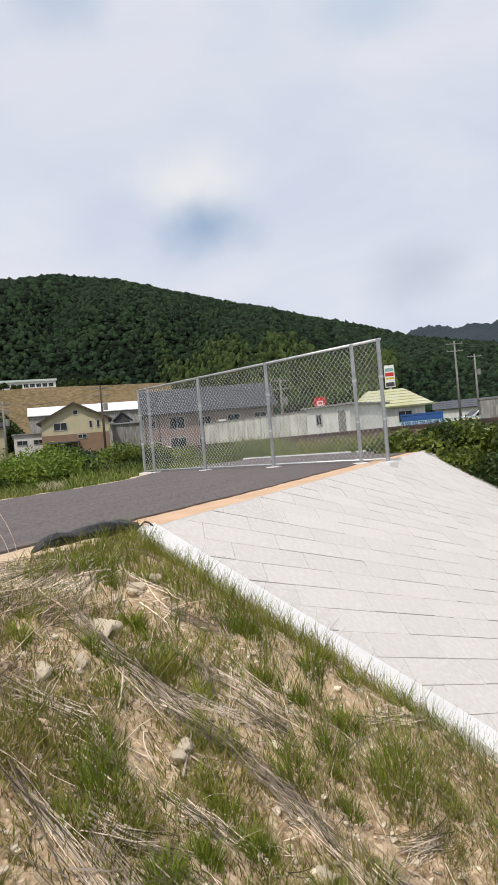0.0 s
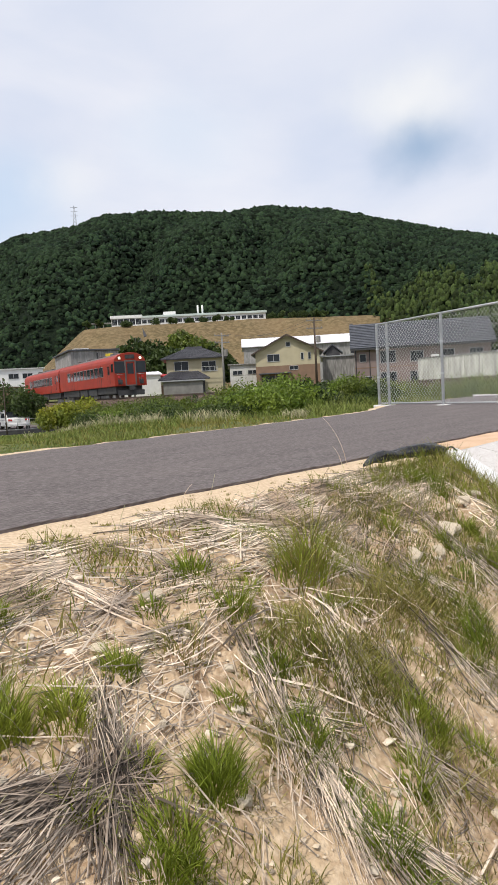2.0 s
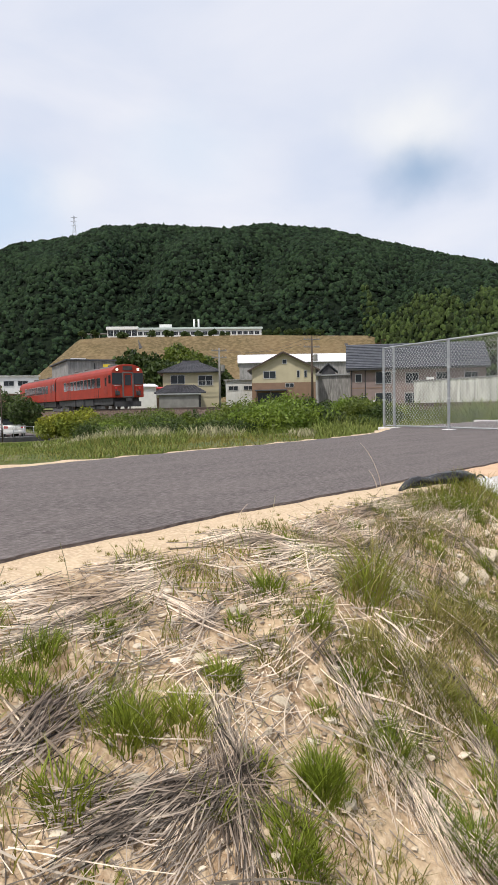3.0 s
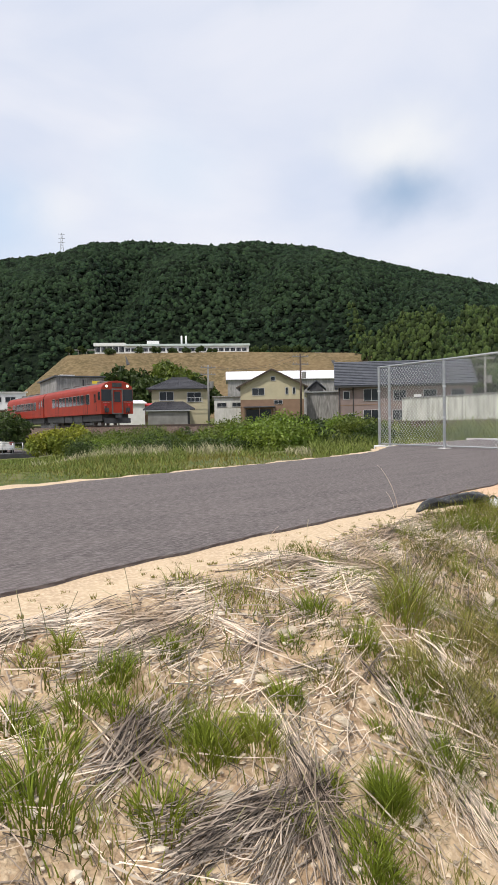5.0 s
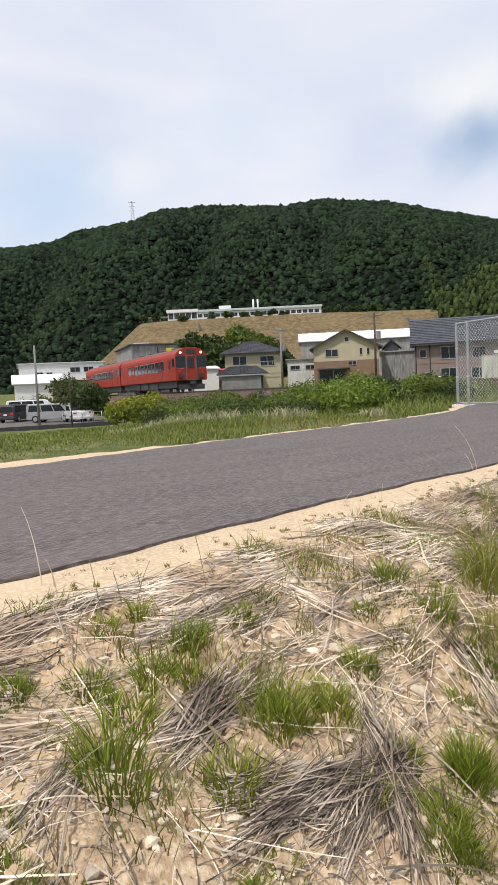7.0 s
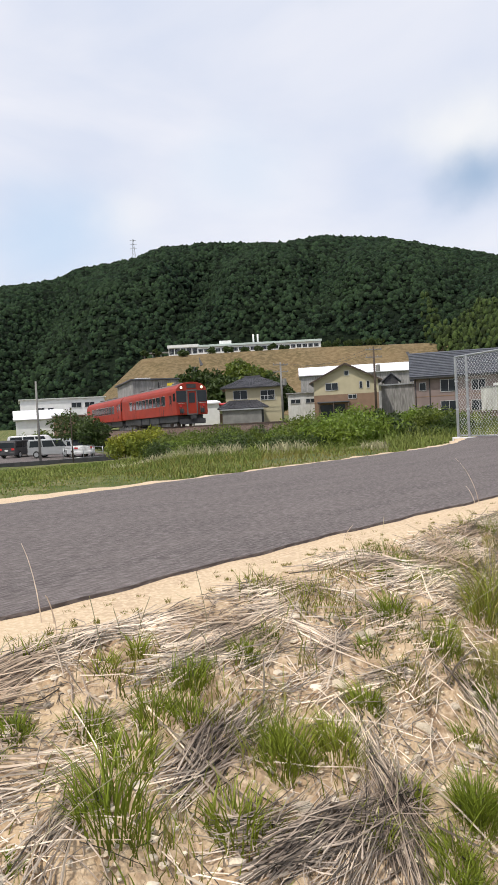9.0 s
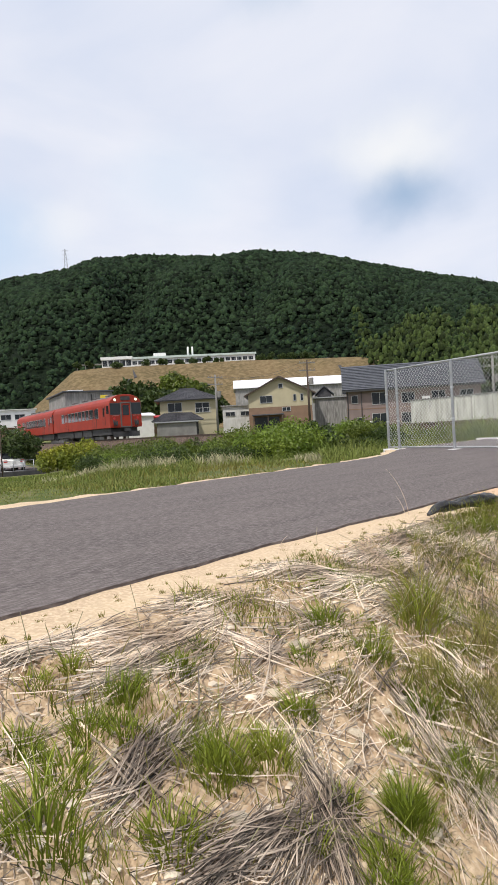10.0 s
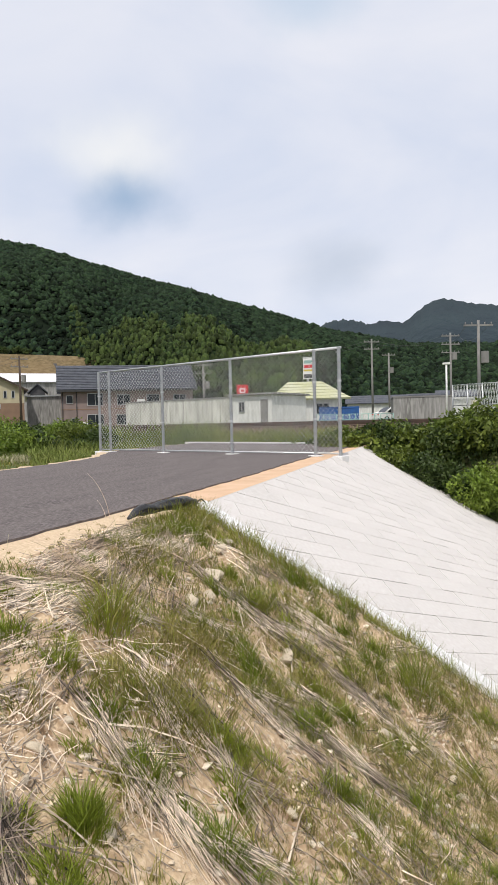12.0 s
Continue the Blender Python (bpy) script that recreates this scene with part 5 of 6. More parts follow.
def hip_house():
    h = empty("house", facing(-70.45, 85, 0.3), "cream two-storey house with grey tiled hip roof", "house", "houses beyond the railway")
    w, dpt, eave, top = 3.3, 7.0, 4.65, 6.0
    bm = bmesh.new()
    add_box(bm, (-w, 0, 0), (w, dpt, eave))
    part("wall", bm, CREAM, h)
    o = 0.6
    e = eave - 0.05
    roof_plane(h, (-w - o, -o, e), (w + o, -o, e), (0.9, dpt / 2, top), (-0.9, dpt / 2, top), TILE, 12, 16)
    roof_plane(h, (w + o, -o, e), (w + o, dpt + o, e), (0.9, dpt / 2, top), (0.9, dpt / 2, top), TILE, 12)
    roof_plane(h, (-w - o, -o, e), (-w - o, dpt + o, e), (-0.9, dpt / 2, top), (-0.9, dpt / 2, top), TILE, 12)
    roof_plane(h, (-w - o, dpt + o, e), (w + o, dpt + o, e), (0.9, dpt / 2, top), (-0.9, dpt / 2, top), TILE, 12)
    bm = bmesh.new()
    add_box(bm, (-1.0, dpt / 2 - 0.12, top), (1.0, dpt / 2 + 0.12, top + 0.18))
    part("ridge", bm, TILE, h)
    window(h, -1.55, 3.75, 1.7, 1.1, 0)
    window(h, 1.7, 3.6, 1.7, 1.2, 0)
    window(h, -1.8, 1.4, 1.6, 1.3, 0)
    # porch wing with its own tiled roof
    bm = bmesh.new()
    add_box(bm, (-3.6, -2.4, 0), (1.1, 0, 2.2))
    # near-black wall colour stands in for the shade under the wing roof
    part("wing_wall", bm, DARK, h, "lower wing, shade painted in as a dark wall")
    roof_plane(h, (-4.2, -3.0, 2.15), (1.7, -3.0, 2.15), (0.3, -0.05, 3.1), (-2.8, -0.05, 3.1), TILE, 8, 12)
    bm = bmesh.new()
    for z in (3.0, 3.5):
        add_box(bm, (0.8, -0.7, z), (2.7, -0.66, z + 0.05))
    for x in (0.8, 1.3, 1.8, 2.3, 2.68):
        add_box(bm, (x, -0.7, 2.9), (x + 0.03, -0.66, 3.5))
    part("balcony_rail", bm, CHROME, h)
    return h


def pink_house():
    h = empty("house", facing(-52.6, 88.8, 0.3, 5.2), "long pinkish two-storey house with dark slate roof", "house", "houses beyond the railway")
    w, dpt, eave, top = 8.0, 8.0, 4.75, 8.0
    bm = bmesh.new()
    add_box(bm, (-w, 0, 0), (w, dpt, eave))
    part("wall", bm, PINK, h)
    for y0 in (-0.7, dpt + 0.7):
        roof_plane(h, (-w - 0.5, y0, eave + 0.02), (w + 0.5, y0, eave + 0.02), (w + 0.5, dpt / 2, top), (-w - 0.5, dpt / 2, top), SLATE, 15, tile=0.06)
    bm = bmesh.new()
    add_box(bm, (-w - 0.5, -0.78, eave - 0.22), (w + 0.5, -0.66, eave - 0.04))
    part("gutter", bm, DARK, h)
    bm = bmesh.new()
    add_prism(bm, [(0, eave), (dpt, eave), (dpt / 2, top - 0.2)], -w + 0.02, w - 0.02, "x")
    part("gable", bm, PINK, h)
    for x, z, ww, hh, b in ((-7.0, 3.6, 0.8, 1.0, 0), (-4.0, 3.6, 1.9, 1.5, 1), (-0.6, 3.5, 1.6, 1.3, 1), (3.0, 3.5, 1.6, 1.3, 1), (6.3, 3.5, 1.6, 1.2, 1), (-6.4, 0.9, 0.9, 1.0, 0), (-4.0, 1.1, 2.0, 1.4, 1), (-0.6, 1.1, 1.8, 1.3, 1), (3.5, 1.1, 1.8, 1.3, 1)):
        window(h, x, z, ww, hh, 0, bars=b)
    bm = bmesh.new()
    add_box(bm, (-w, -0.03, 2.35), (w, -0.002, 2.45))
    part("belt_course", bm, BROWN_SIDING, h)
    for x, z in ((1.5, 3.2), (-5.4, 0.5)):
        bm = bmesh.new()
        add_box(bm, (x - 0.45, -0.45, z - 0.3), (x + 0.45, -0.08, z + 0.35))
        part("air_conditioner", bm, WHITE, h, "white outdoor unit", bevel=0.03)
    tube("drain_pipe", (-6.2, -0.08, 0), (-6.2, -0.08, eave - 0.2), 0.05, DARK, h)
    tube("drain_pipe", (-7.85, -0.08, 0), (-7.85, -0.08, eave - 0.2), 0.05, DARK, h)
    return h


def shed(name, m, w, d, hgt, mat, label, category, roof=ROOF_WHITE, rise=0.3, windows=(), ribs=0.0, over=0.25):
    """A box building with a single-pitch sheet roof; windows as (side, along, z, w, h)."""
    h = empty(name, m, label, category)
    bm = bmesh.new()
    add_prism(bm, [(0, 0), (d, 0), (d, hgt - rise), (0, hgt)], 0, w, "x")
    part("wall", bm, mat, h)
    bm = bmesh.new()
    add_prism(bm, [(-over, hgt + 0.02), (d + over, hgt - rise + 0.02), (d + over, hgt - rise + 0.16), (-over, hgt + 0.16)], -over, w + over, "x")
    part("roof", bm, roof, h)
    if ribs:
        bm = bmesh.new()
        x = 0.05
        while x < w:
            add_box(bm, (x, -0.035, 0.02), (x + ribs * 0.45, -0.001, hgt - 0.02))
            x += ribs
        part("cladding_ribs", bm, mat, h)
    for side, a, z, ww, hh in windows:
        window(h, a, z, ww, hh, 0.0, "y" if side == "f" else "-x", bars=1)
    return h


def gabled_hall(m, w, d, eave, top, mat, roof, label):
    """A long hall with its ridge across the view."""
    h = empty("factory_hall", m, label, "building")
    bm = bmesh.new()
    add_prism(bm, [(0, 0), (d, 0), (d, eave), (d / 2, top), (0, eave)], 0, w, "x")
    part("wall", bm, mat, h)
    for y0 in (-0.4, d + 0.4):
        roof_plane(h, (-0.3, y0, eave + 0.02), (w + 0.3, y0, eave + 0.02), (w + 0.3, d / 2, top + 0.1), (-0.3, d / 2, top + 0.1), roof, 4, tile=0.02)
    return h


gable_house()
hip_house()
pink_house()
grey = shed("warehouse", facing(-80.0, 80, 0.3, 14), 5.2, 7.5, 5.75, GREY_SIDING, "weathered grey sheet-clad warehouse with side windows", "building", SLATE, 0.3, (("s", 1.6, 3.3, 1.3, 1.5), ("s", 3.6, 3.3, 1.3, 1.5), ("s", 5.6, 3.3, 1.3, 1.5)), 0.32)
bm = bmesh.new()
add_box(bm, (1.0, 2.0, 5.8), (2.6, 3.2, 6.15))
part("roof_unit", bm, WHITE, grey)
bm = bmesh.new()
add_box(bm, (2.9, -0.06, 0.0), (3.05, -0.005, 5.5))
part("downpipe", bm, DARK, grey)
gabled_hall(facing(-66.6, 122, 0.3), 21.5, 12.0, 7.9, 9.6, GREY_SIDING, ROOF_WHITE, "long factory hall with pale metal roof behind the houses")
shed("annex", facing(-67.7, 95, 0.3), 4.2, 6, 3.9, PALE_WALL, "low pale annex with a strip of dark windows", "building", GREY_SIDING, 0.3, (("f", 1.0, 2.9, 1.3, 0.6), ("f", 3.0, 2.9, 1.3, 0.6)))
shed("sheet_shed", facing(-60.3, 93, 0.3), 4.4, 6, 4.2, GREY_SIDING, "corrugated grey sheet shed beside the cream house", "shed", SILVER, 0.4, (), 0.28)
gabled_hall(facing(-58.95, 99, 0.3, 90), 6, 1.9, 5.0, 6.1, DARK, SLATE, "narrow dark gabled shed behind the sheet shed")
shop = shed("shop", facing(-76.6, 95, 0.3), 5.6, 9, 3.2, WHITE, "low white shop with a wide pale roof", "building", ROOF_WHITE, -0.6)
shed("shop_wing", facing(-73.6, 98, 0.3), 3.2, 8, 3.0, BROWN_SIDING, "low shop with reddish roof behind the hedge", "building", RED_SIGN, -0.4)
shed("carport", facing(-73.0, 82, 0.3), 4.5, 4, 1.9, POLE_CONC, "low carport with grey sheet roof", "carport", SILVER, 0.3)


def sign_board(m, w, h, z, mat, label, marks, pole=0.06):
    e = empty("sign", m, label, "sign")
    tube("sign_pole", (0, 0.05, 0), (0, 0.05, z), pole, GALV, e)
    box("board", (-w / 2, -0.06, z), (w / 2, 0.06, z + h), mat, e, bevel=0.01)
    for x0, z0, x1, z1, mm in marks:
        box("mark", (x0 * w, -0.085, z + z0 * h), (x1 * w, -0.062, z + z1 * h), mm, e)
    return e


sign_board(facing(-76.15, 92, 0.3), 1.9, 1.7, 3.5, WHITE, "white square shop sign with a red mark", ((-0.3, 0.60, 0.3, 0.78, RED_SIGN), (-0.3, 0.2, 0.3, 0.38, RED_SIGN), (-0.12, 0.36, 0.12, 0.62, RED_SIGN)))
sign_board(facing(-77.0, 72, 0.3), 0.7, 1.9, 2.9, YELLOW_SIGN, "narrow yellow roadside sign on a pole", ())
sign_board(facing(-38.25, 90, 0.3), 1.2, 2.7, 5.6, WHITE, "tall white shop sign with coloured bands on a pole", ((-0.42, 0.72, 0.42, 0.86, FENCE_GREEN), (-0.42, 0.50, 0.42, 0.66, RED_SIGN), (-0.42, 0.36, 0.42, 0.44, YELLOW_SIGN), (-0.42, 0.04, 0.42, 0.22, DARK)), 0.12)
sign_board(facing(-43.5, 62, 0.3), 1.0, 1.0, 2.6, RED_SIGN, "red square sign with a pale ring", ((-0.25, 0.3, 0.25, 0.4, WHITE), (-0.25, 0.6, 0.25, 0.7, WHITE), (-0.25, 0.4, -0.15, 0.6, WHITE), (0.15, 0.4, 0.25, 0.6, WHITE)))

# low block building beyond the railway
yard = empty("yard_wall", pose(-44.44, 30.3, 0.05), "long stained pale block wall beyond the track", "wall")
bm = bmesh.new()
add_box(bm, (0, 0, 0), (13.5, 0.2, 2.3))
part("wall", bm, BLOCK_WALL, yard)
bm = bmesh.new()
add_box(bm, (-0.05, -0.05, 2.3), (13.55, 0.28, 2.42))
part("coping", bm, POLE_CONC, yard)
for k in range(1, 7):
    box("pilaster", (k * 2.0 - 0.1, -0.08, 0), (k * 2.0 + 0.1, -0.002, 2.28), BLOCK_WALL, yard)
outhouse = shed("outhouse", pose(-30.85, 29.8, 0.1), 4.3, 4, 2.35, PALE_WALL, "small pale outhouse with stained wall and window", "building", POLE_CONC, 0.1, (("f", 1.3, 1.5, 0.6, 0.8),))
box("door", (3.2, -0.04, 0.0), (3.9, -0.003, 2.0), POLE_CONC, outhouse)
store = empty("store", facing(-40.6, 64, 0.3), "pale building with a yellow-green curved roof", "building")
bm = bmesh.new()
add_box(bm, (-0.5, 0, 0), (5.6, 6, 2.3))
part("wall", bm, PALE_WALL, store)
roof_plane(store, (-1.0, -0.5, 2.3), (6.4, -0.5, 2.3), (4.0, 3.2, 4.0), (0.9, 3.2, 4.0), YELLOW_ROOF, 6)
window(store, 1.2, 1.2, 1.8, 1.7, 0)
window(store, 3.9, 1.4, 1.2, 1.0, 0)
shed("container", facing(-37.4, 58, 0.3), 3.2, 2.4, 1.25, BLUE, "blue tarpaulin-covered stack in the yard", "stack", BLUE, 0.0, (), 0.3, 0.02)
shed("grey_shed", facing(-31.6, 66, 0.3, 4), 5.2, 3.2, 2.2, GREY_SIDING, "low grey sheet-clad shed beside the track", "shed", POLE_CONC, 0.1, (), 0.25, 0.05)
shed("white_shed", facing(-27.4, 68, 0.3), 2.0, 2, 2.0, PALE_WALL, "small white storage shed", "shed", PALE_WALL, 0.1)
for i, (az, r, w, hh, mat) in enumerate(((-35.2, 110, 9, 4.0, PALE_WALL), (-30.5, 120, 8, 4.4, PALE_WALL), (-28.3, 130, 7, 5.2, CREAM))):
    gabled_hall(facing(az, r, 0.3), w, 7, hh - 1.2, hh, mat, SLATE, "far low house with a grey roof")

# far white block at the edge of the town
white = shed("office_block", facing(-88.6, 112, 0.3), 12.5, 9, 5.6, WHITE, "white two-storey office block with few windows", "building", PALE_WALL, 0.2, (("f", 3.0, 3.9, 1.0, 1.0), ("f", 4.4, 3.9, 0.9, 0.9), ("f", 8.2, 4.6, 1.5, 0.8), ("f", 10.2, 4.6, 1.5, 0.8)))
gabled_hall(facing(-89.0, 98, 0.3), 6, 6, 2.4, 3.6, WHITE, ROOF_WHITE, "white low house with a sloping roof")
shed("red_store", facing(-86.2, 96, 0.3), 4.0, 5, 2.6, BROWN_SIDING, "reddish low store beside the white block", "building", PALE_WALL, 0.2)

PALE_GREEN = material("pale_green_metal", (0.55, 0.62, 0.59), (0.48, 0.55, 0.52), scale=0.3, rough=0.5)
# ---- terrace and school on the hill ----
def polar(az, r, el):
    x, y = at_az(az, r)
    return (x, y, 0.62 + r * math.tan(radians(el)) + fall(r))


ta = np.linspace(-84.5, -54.5, 90)
rows_ = []
for t in np.linspace(0, 1, 14):
    top_el = np.interp(ta, (-84.5, -83.3, -79.2, -77, -66, -56.5, -54.5), (1.0, 2.0, 5.55, 5.72, 5.8, 5.5, 5.0))
    el = 0.2 + (top_el - 0.2) * t
    r = 292 + 52 * t + 2 * np.sin(ta * 1.7 + t * 5)
    rows_.append(np.stack([C0[0] + r * np.sin(np.radians(ta + TURN)), C0[1] + r * np.cos(np.radians(ta + TURN)), 0.62 + r * np.tan(np.radians(el)) + fall(r)], -1))
r = 395 + 0 * ta
rows_.append(np.stack([C0[0] + r * np.sin(np.radians(ta + TURN)), C0[1] + r * np.cos(np.radians(ta + TURN)), rows_[-1][:, 2] + 0.3], -1))
structure(array_object("terrace", np.stack(rows_, 1).reshape(-1, 3), grid_faces(90, 15), TERRACE, smooth=True), "cut terrace slope of dry brown grass below a school")


def terrace_point(az, t):
    top = np.interp(az, (-84.5, -83.3, -79.2, -77, -66, -56.5, -54.5), (1.0, 2.0, 5.55, 5.72, 5.8, 5.5, 5.0))
    return polar(az, 292 + 52 * t, 0.2 + (top - 0.2) * t)


for az, t in ((-74.3, 0.90), (-75.0, 0.74), (-74.5, 0.58), (-59.2, 0.92), (-58.2, 0.80)):
    p0, p1 = Vector(terrace_point(az, t - 0.07)), Vector(terrace_point(az - 0.10, t + 0.07))
    bm = bmesh.new()
    sdir = Vector((math.cos(radians(az)), -math.sin(radians(az)), 0)) * 1.6
    lift = Vector((0, 0, 0.5))
    vs = [bm.verts.new(p + q + l) for l in (Vector((0, 0, -1)), lift) for p, q in ((p0, -sdir), (p0, sdir), (p1, sdir), (p1, -sdir))]
    for f in ((0, 1, 2, 3), (4, 7, 6, 5), (0, 4, 5, 1), (1, 5, 6, 2), (2, 6, 7, 3), (3, 7, 4, 0)):
        bm.faces.new([vs[i] for i in f])
    tagged(part("drain_channel", bm, DARK), "dark concrete drainage chute on the terrace slope", "channel", "drainage chutes on the terrace")
sx, sy, szz = polar(-71.0, 352, 5.75)
school = empty("school", pose(sx, sy, szz, 0, 0, 71.0), "long low white school building on the terrace", "school")
bm = bmesh.new()
add_box(bm, (-37, 0, -1), (38, 12, 3.6))
part("wall", bm, WHITE, school)
bm = bmesh.new()
add_prism(bm, [(-0.8, 3.4), (12.5, 4.4), (12.5, 5.0), (-0.8, 4.4)], -22, 38.5, "x")
part("roof", bm, PALE_GREEN, school, "pale green metal roof")
bm = bmesh.new()
add_prism(bm, [(-0.8, 3.6), (12.5, 3.6), (12.5, 5.4), (-0.8, 5.0)], -37.5, -22.2, "x")
part("hall_roof", bm, WHITE, school)
for k in range(26):
    x = -35.5 + k * 2.85
    window(school, x, 1.9 if x < -22 else 1.6, 2.4 if x < -22 else 2.2, 2.9 if x < -22 else 1.7, 0, bars=3 if x < -22 else 2)
for x in (5.0, 7.2):
    tube("chimney", (x, 4, 3.6), (x, 4, 8.8), 0.45, WHITE, school, "white chimney")
box("roof_unit", (-12, 2, 4.0), (-6, 5, 6.2), WHITE, school)
box("covered_walk", (-50, 1, 1.6), (-37.1, 4, 2.1), POLE_CONC, school)
for x in (-49, -45, -41):
    tube("walk_post", (x, 1.5, -1.5), (x, 1.5, 1.6), 0.2, POLE_CONC, school)
for i, az in enumerate((-75.8, -73.6, -72.2, -70.9, -69.8, -68.7, -67.8, -64.4, -63.5, -62.6, -61.9, -61.0, -60.2, -79.0, -78.0)):
    bush(az, 346 + i % 3, 3.0, 3.6 + 0.8 * (i % 3), LEAF_DARK, 420 + i, "small round tree in front of the school", 0.45, 120, 6, polar(az, 346, 5.66)[2] - fall(346), "tree")

# ---- poles and wires ----
def utility_pole(az, r, top_el, mat, label, arms=2, thick=0.15, gear=True, base=0.2):
    x, y = at_az(az, r)
    base = base + float(fall(r))
    hgt = 0.62 + r * math.tan(radians(top_el)) + float(fall(r)) - base
    e = empty("utility_pole", pose(x, y, base, 0, 0, -az - TURN + 20), label, "utility pole", "utility poles along the railway")
    tube("shaft", (0, 0, 0), (0, 0, hgt), thick, mat, e, r1=thick * 0.65, sides=12)
    for k in range(arms):
        z = hgt - 0.35 - 0.8 * k
        arm = box("crossarm", (-0.9, -0.06, z), (0.9, 0.06, z + 0.1), POLE_CONC, e)
        for xx in (-0.8, -0.4, 0.4, 0.8):
            tube("insulator", (xx, 0, z + 0.1), (xx, 0, z + 0.24), 0.035, POLE_CONC, arm, sides=8)
    if gear:
        bm = bmesh.new()
        add_tube(bm, (0.35, -0.1, hgt - 2.6), (0.35, -0.1, hgt - 1.9), 0.24, sides=12)
        part("transformer", bm, POLE_CONC, e, "grey transformer can", smooth=False)
    return Vector((x, y, base + hgt))


POLE_L = "tall concrete utility pole with crossarms and insulators"
tops = [utility_pole(-60.75, 76, 5.5, POLE_WOOD, "dark brown utility pole in front of the houses", 2, 0.14, True),
        utility_pole(-68.15, 82, 4.75, POLE_CONC, POLE_L, 2, 0.15), utility_pole(-33.2, 82, 6.3, POLE_CONC, POLE_L, 2, 0.14, False), utility_pole(-27.2, 72, 6.5, POLE_CONC, POLE_L, 3, 0.13),
        utility_pole(-25.1, 46, 7.3, POLE_CONC, POLE_L, 1, 0.12), utility_pole(-31.9, 95, 5.2, POLE_CONC, POLE_L, 1, 0.15), utility_pole(-46.6, 70, 4.9, POLE_CONC, POLE_L, 2, 0.15)]
utility_pole(-87.35, 58, 4.1, POLE_CONC, "concrete utility pole beside the car park", 0, 0.11, False, -1.6)
utility_pole(-84.9, 55, 2.0, POLE_WOOD, "thin dark post beside the car park", 0, 0.05, False, -1.6)
utility_pole(-75.3, 90, 2.5, POLE_CONC, "short concrete pole by the shop", 1, 0.12, False)
utility_pole(-72.1, 92, 2.9, POLE_CONC, "short concrete pole by the hip-roofed house", 1, 0.12, False)
for i, (a, b) in enumerate(((0, 1), (2, 3), (3, 4), (6, 2))):
    for off in (-0.5, 0.5):
        bm = bmesh.new()
        prev = None
        for k in range(17):
            t = k / 16
            p = tops[a].lerp(tops[b], t) + Vector((off, off, -0.2 - 1.6 * 4 * t * (1 - t) * 0.5))
            if prev is not None:
                add_tube(bm, prev, p, 0.012, sides=4)
            prev = p
        tagged(part("power_line", bm, DARK), "thin sagging black power line between poles", "cable", "power lines")
lx, ly = at_az(-27.5, 50)
lamp_e = empty("street_lamp", pose(lx, ly, 0.12, 0, 0, 30), "white street lamp post with a short arm", "street lamp")
tube("post", (0, 0, 0), (0, 0, 3.9), 0.06, WHITE, lamp_e)
box("lamp_head", (-0.25, -0.09, 3.9), (0.25, 0.09, 4.03), WHITE, lamp_e, bevel=0.02)

# transmission tower on the ridge
tx, ty, tz = polar(-79.3, 900, 12.9)
tower = empty("transmission_tower", pose(tx, ty, tz, 0, 0, 79), "lattice transmission tower on the ridge", "tower")
bm = bmesh.new()
H = 30
for sx_ in (-1, 1):
    for sy_ in (-1, 1):
        add_tube(bm, (sx_ * 2.6, sy_ * 2.6, 0), (sx_ * 0.5, sy_ * 0.5, H), 0.28, 0.2, 5)
for k in range(7):
    z0_, z1_ = H * k / 7, H * (k + 1) / 7
    w0, w1 = 2.6 - 2.1 * k / 7, 2.6 - 2.1 * (k + 1) / 7
    for s in (-1, 1):
        add_tube(bm, (-w0 * s, -w0, z0_), (w1 * s, -w1, z1_), 0.16, sides=4)
part("lattice", bm, GALV, tower)
for z in (18, 23, 28):
    box("crossarm", (-4, -0.25, z), (4, 0.25, z + 0.4), GALV, tower)

# ---- right-hand railway fence, rail fence, vans ----
def fence_run(az0, r0, az1, r1, h, mat, label, n, mesh_bars=0, base=0.2):
    a, b = Vector((*at_az(az0, r0), base + fall(r0))), Vector((*at_az(az1, r1), base + fall(r1)))
    e = empty("fence", Matrix.Translation(a), label, "fence")
    d = b - a
    for k in range(n + 1):
        p = d * (k / n)
        tube("post", p, p + Vector((0, 0, h)), 0.035, mat, e, sides=8)
    for z in (h - 0.03, h * 0.5, 0.1):
        tube("rail", Vector((0, 0, z)), d + Vector((0, 0, z)), 0.025, mat, e, sides=6)
    if mesh_bars:
        bm = bmesh.new()
        for k in range(mesh_bars):
            p, q = d * (k / mesh_bars), d * min(1, (k + 2.5) / mesh_bars)
            add_tube(bm, p + Vector((0, 0, 0.1)), q + Vector((0, 0, h)), 0.008, sides=3)
            add_tube(bm, p + Vector((0, 0, h)), q + Vector((0, 0, 0.1)), 0.008, sides=3)
        part("wire_mesh", bm, WIRE, e)
    return e


fence_run(-27.0, 34, -22.5, 32, 1.9, GALV, "chain-link fence beyond the track", 4, 40)
fence_run(-37.6, 54, -31.6, 57, 0.9, FENCE_GREEN, "pale green metal rail fence in the yard", 12, 50)


def wheel(parent, x, y, r):
    bm = bmesh.new()
    add_tube(bm, (x, y - 0.10, r), (x, y + 0.10, r), r, sides=20)
    t = part("wheel", bm, RUBBER, parent)
    bm = bmesh.new()
    add_tube(bm, (x, y - 0.115, r), (x, y + 0.115, r), r * 0.62, sides=14)
    part("rim", bm, SILVER, t)


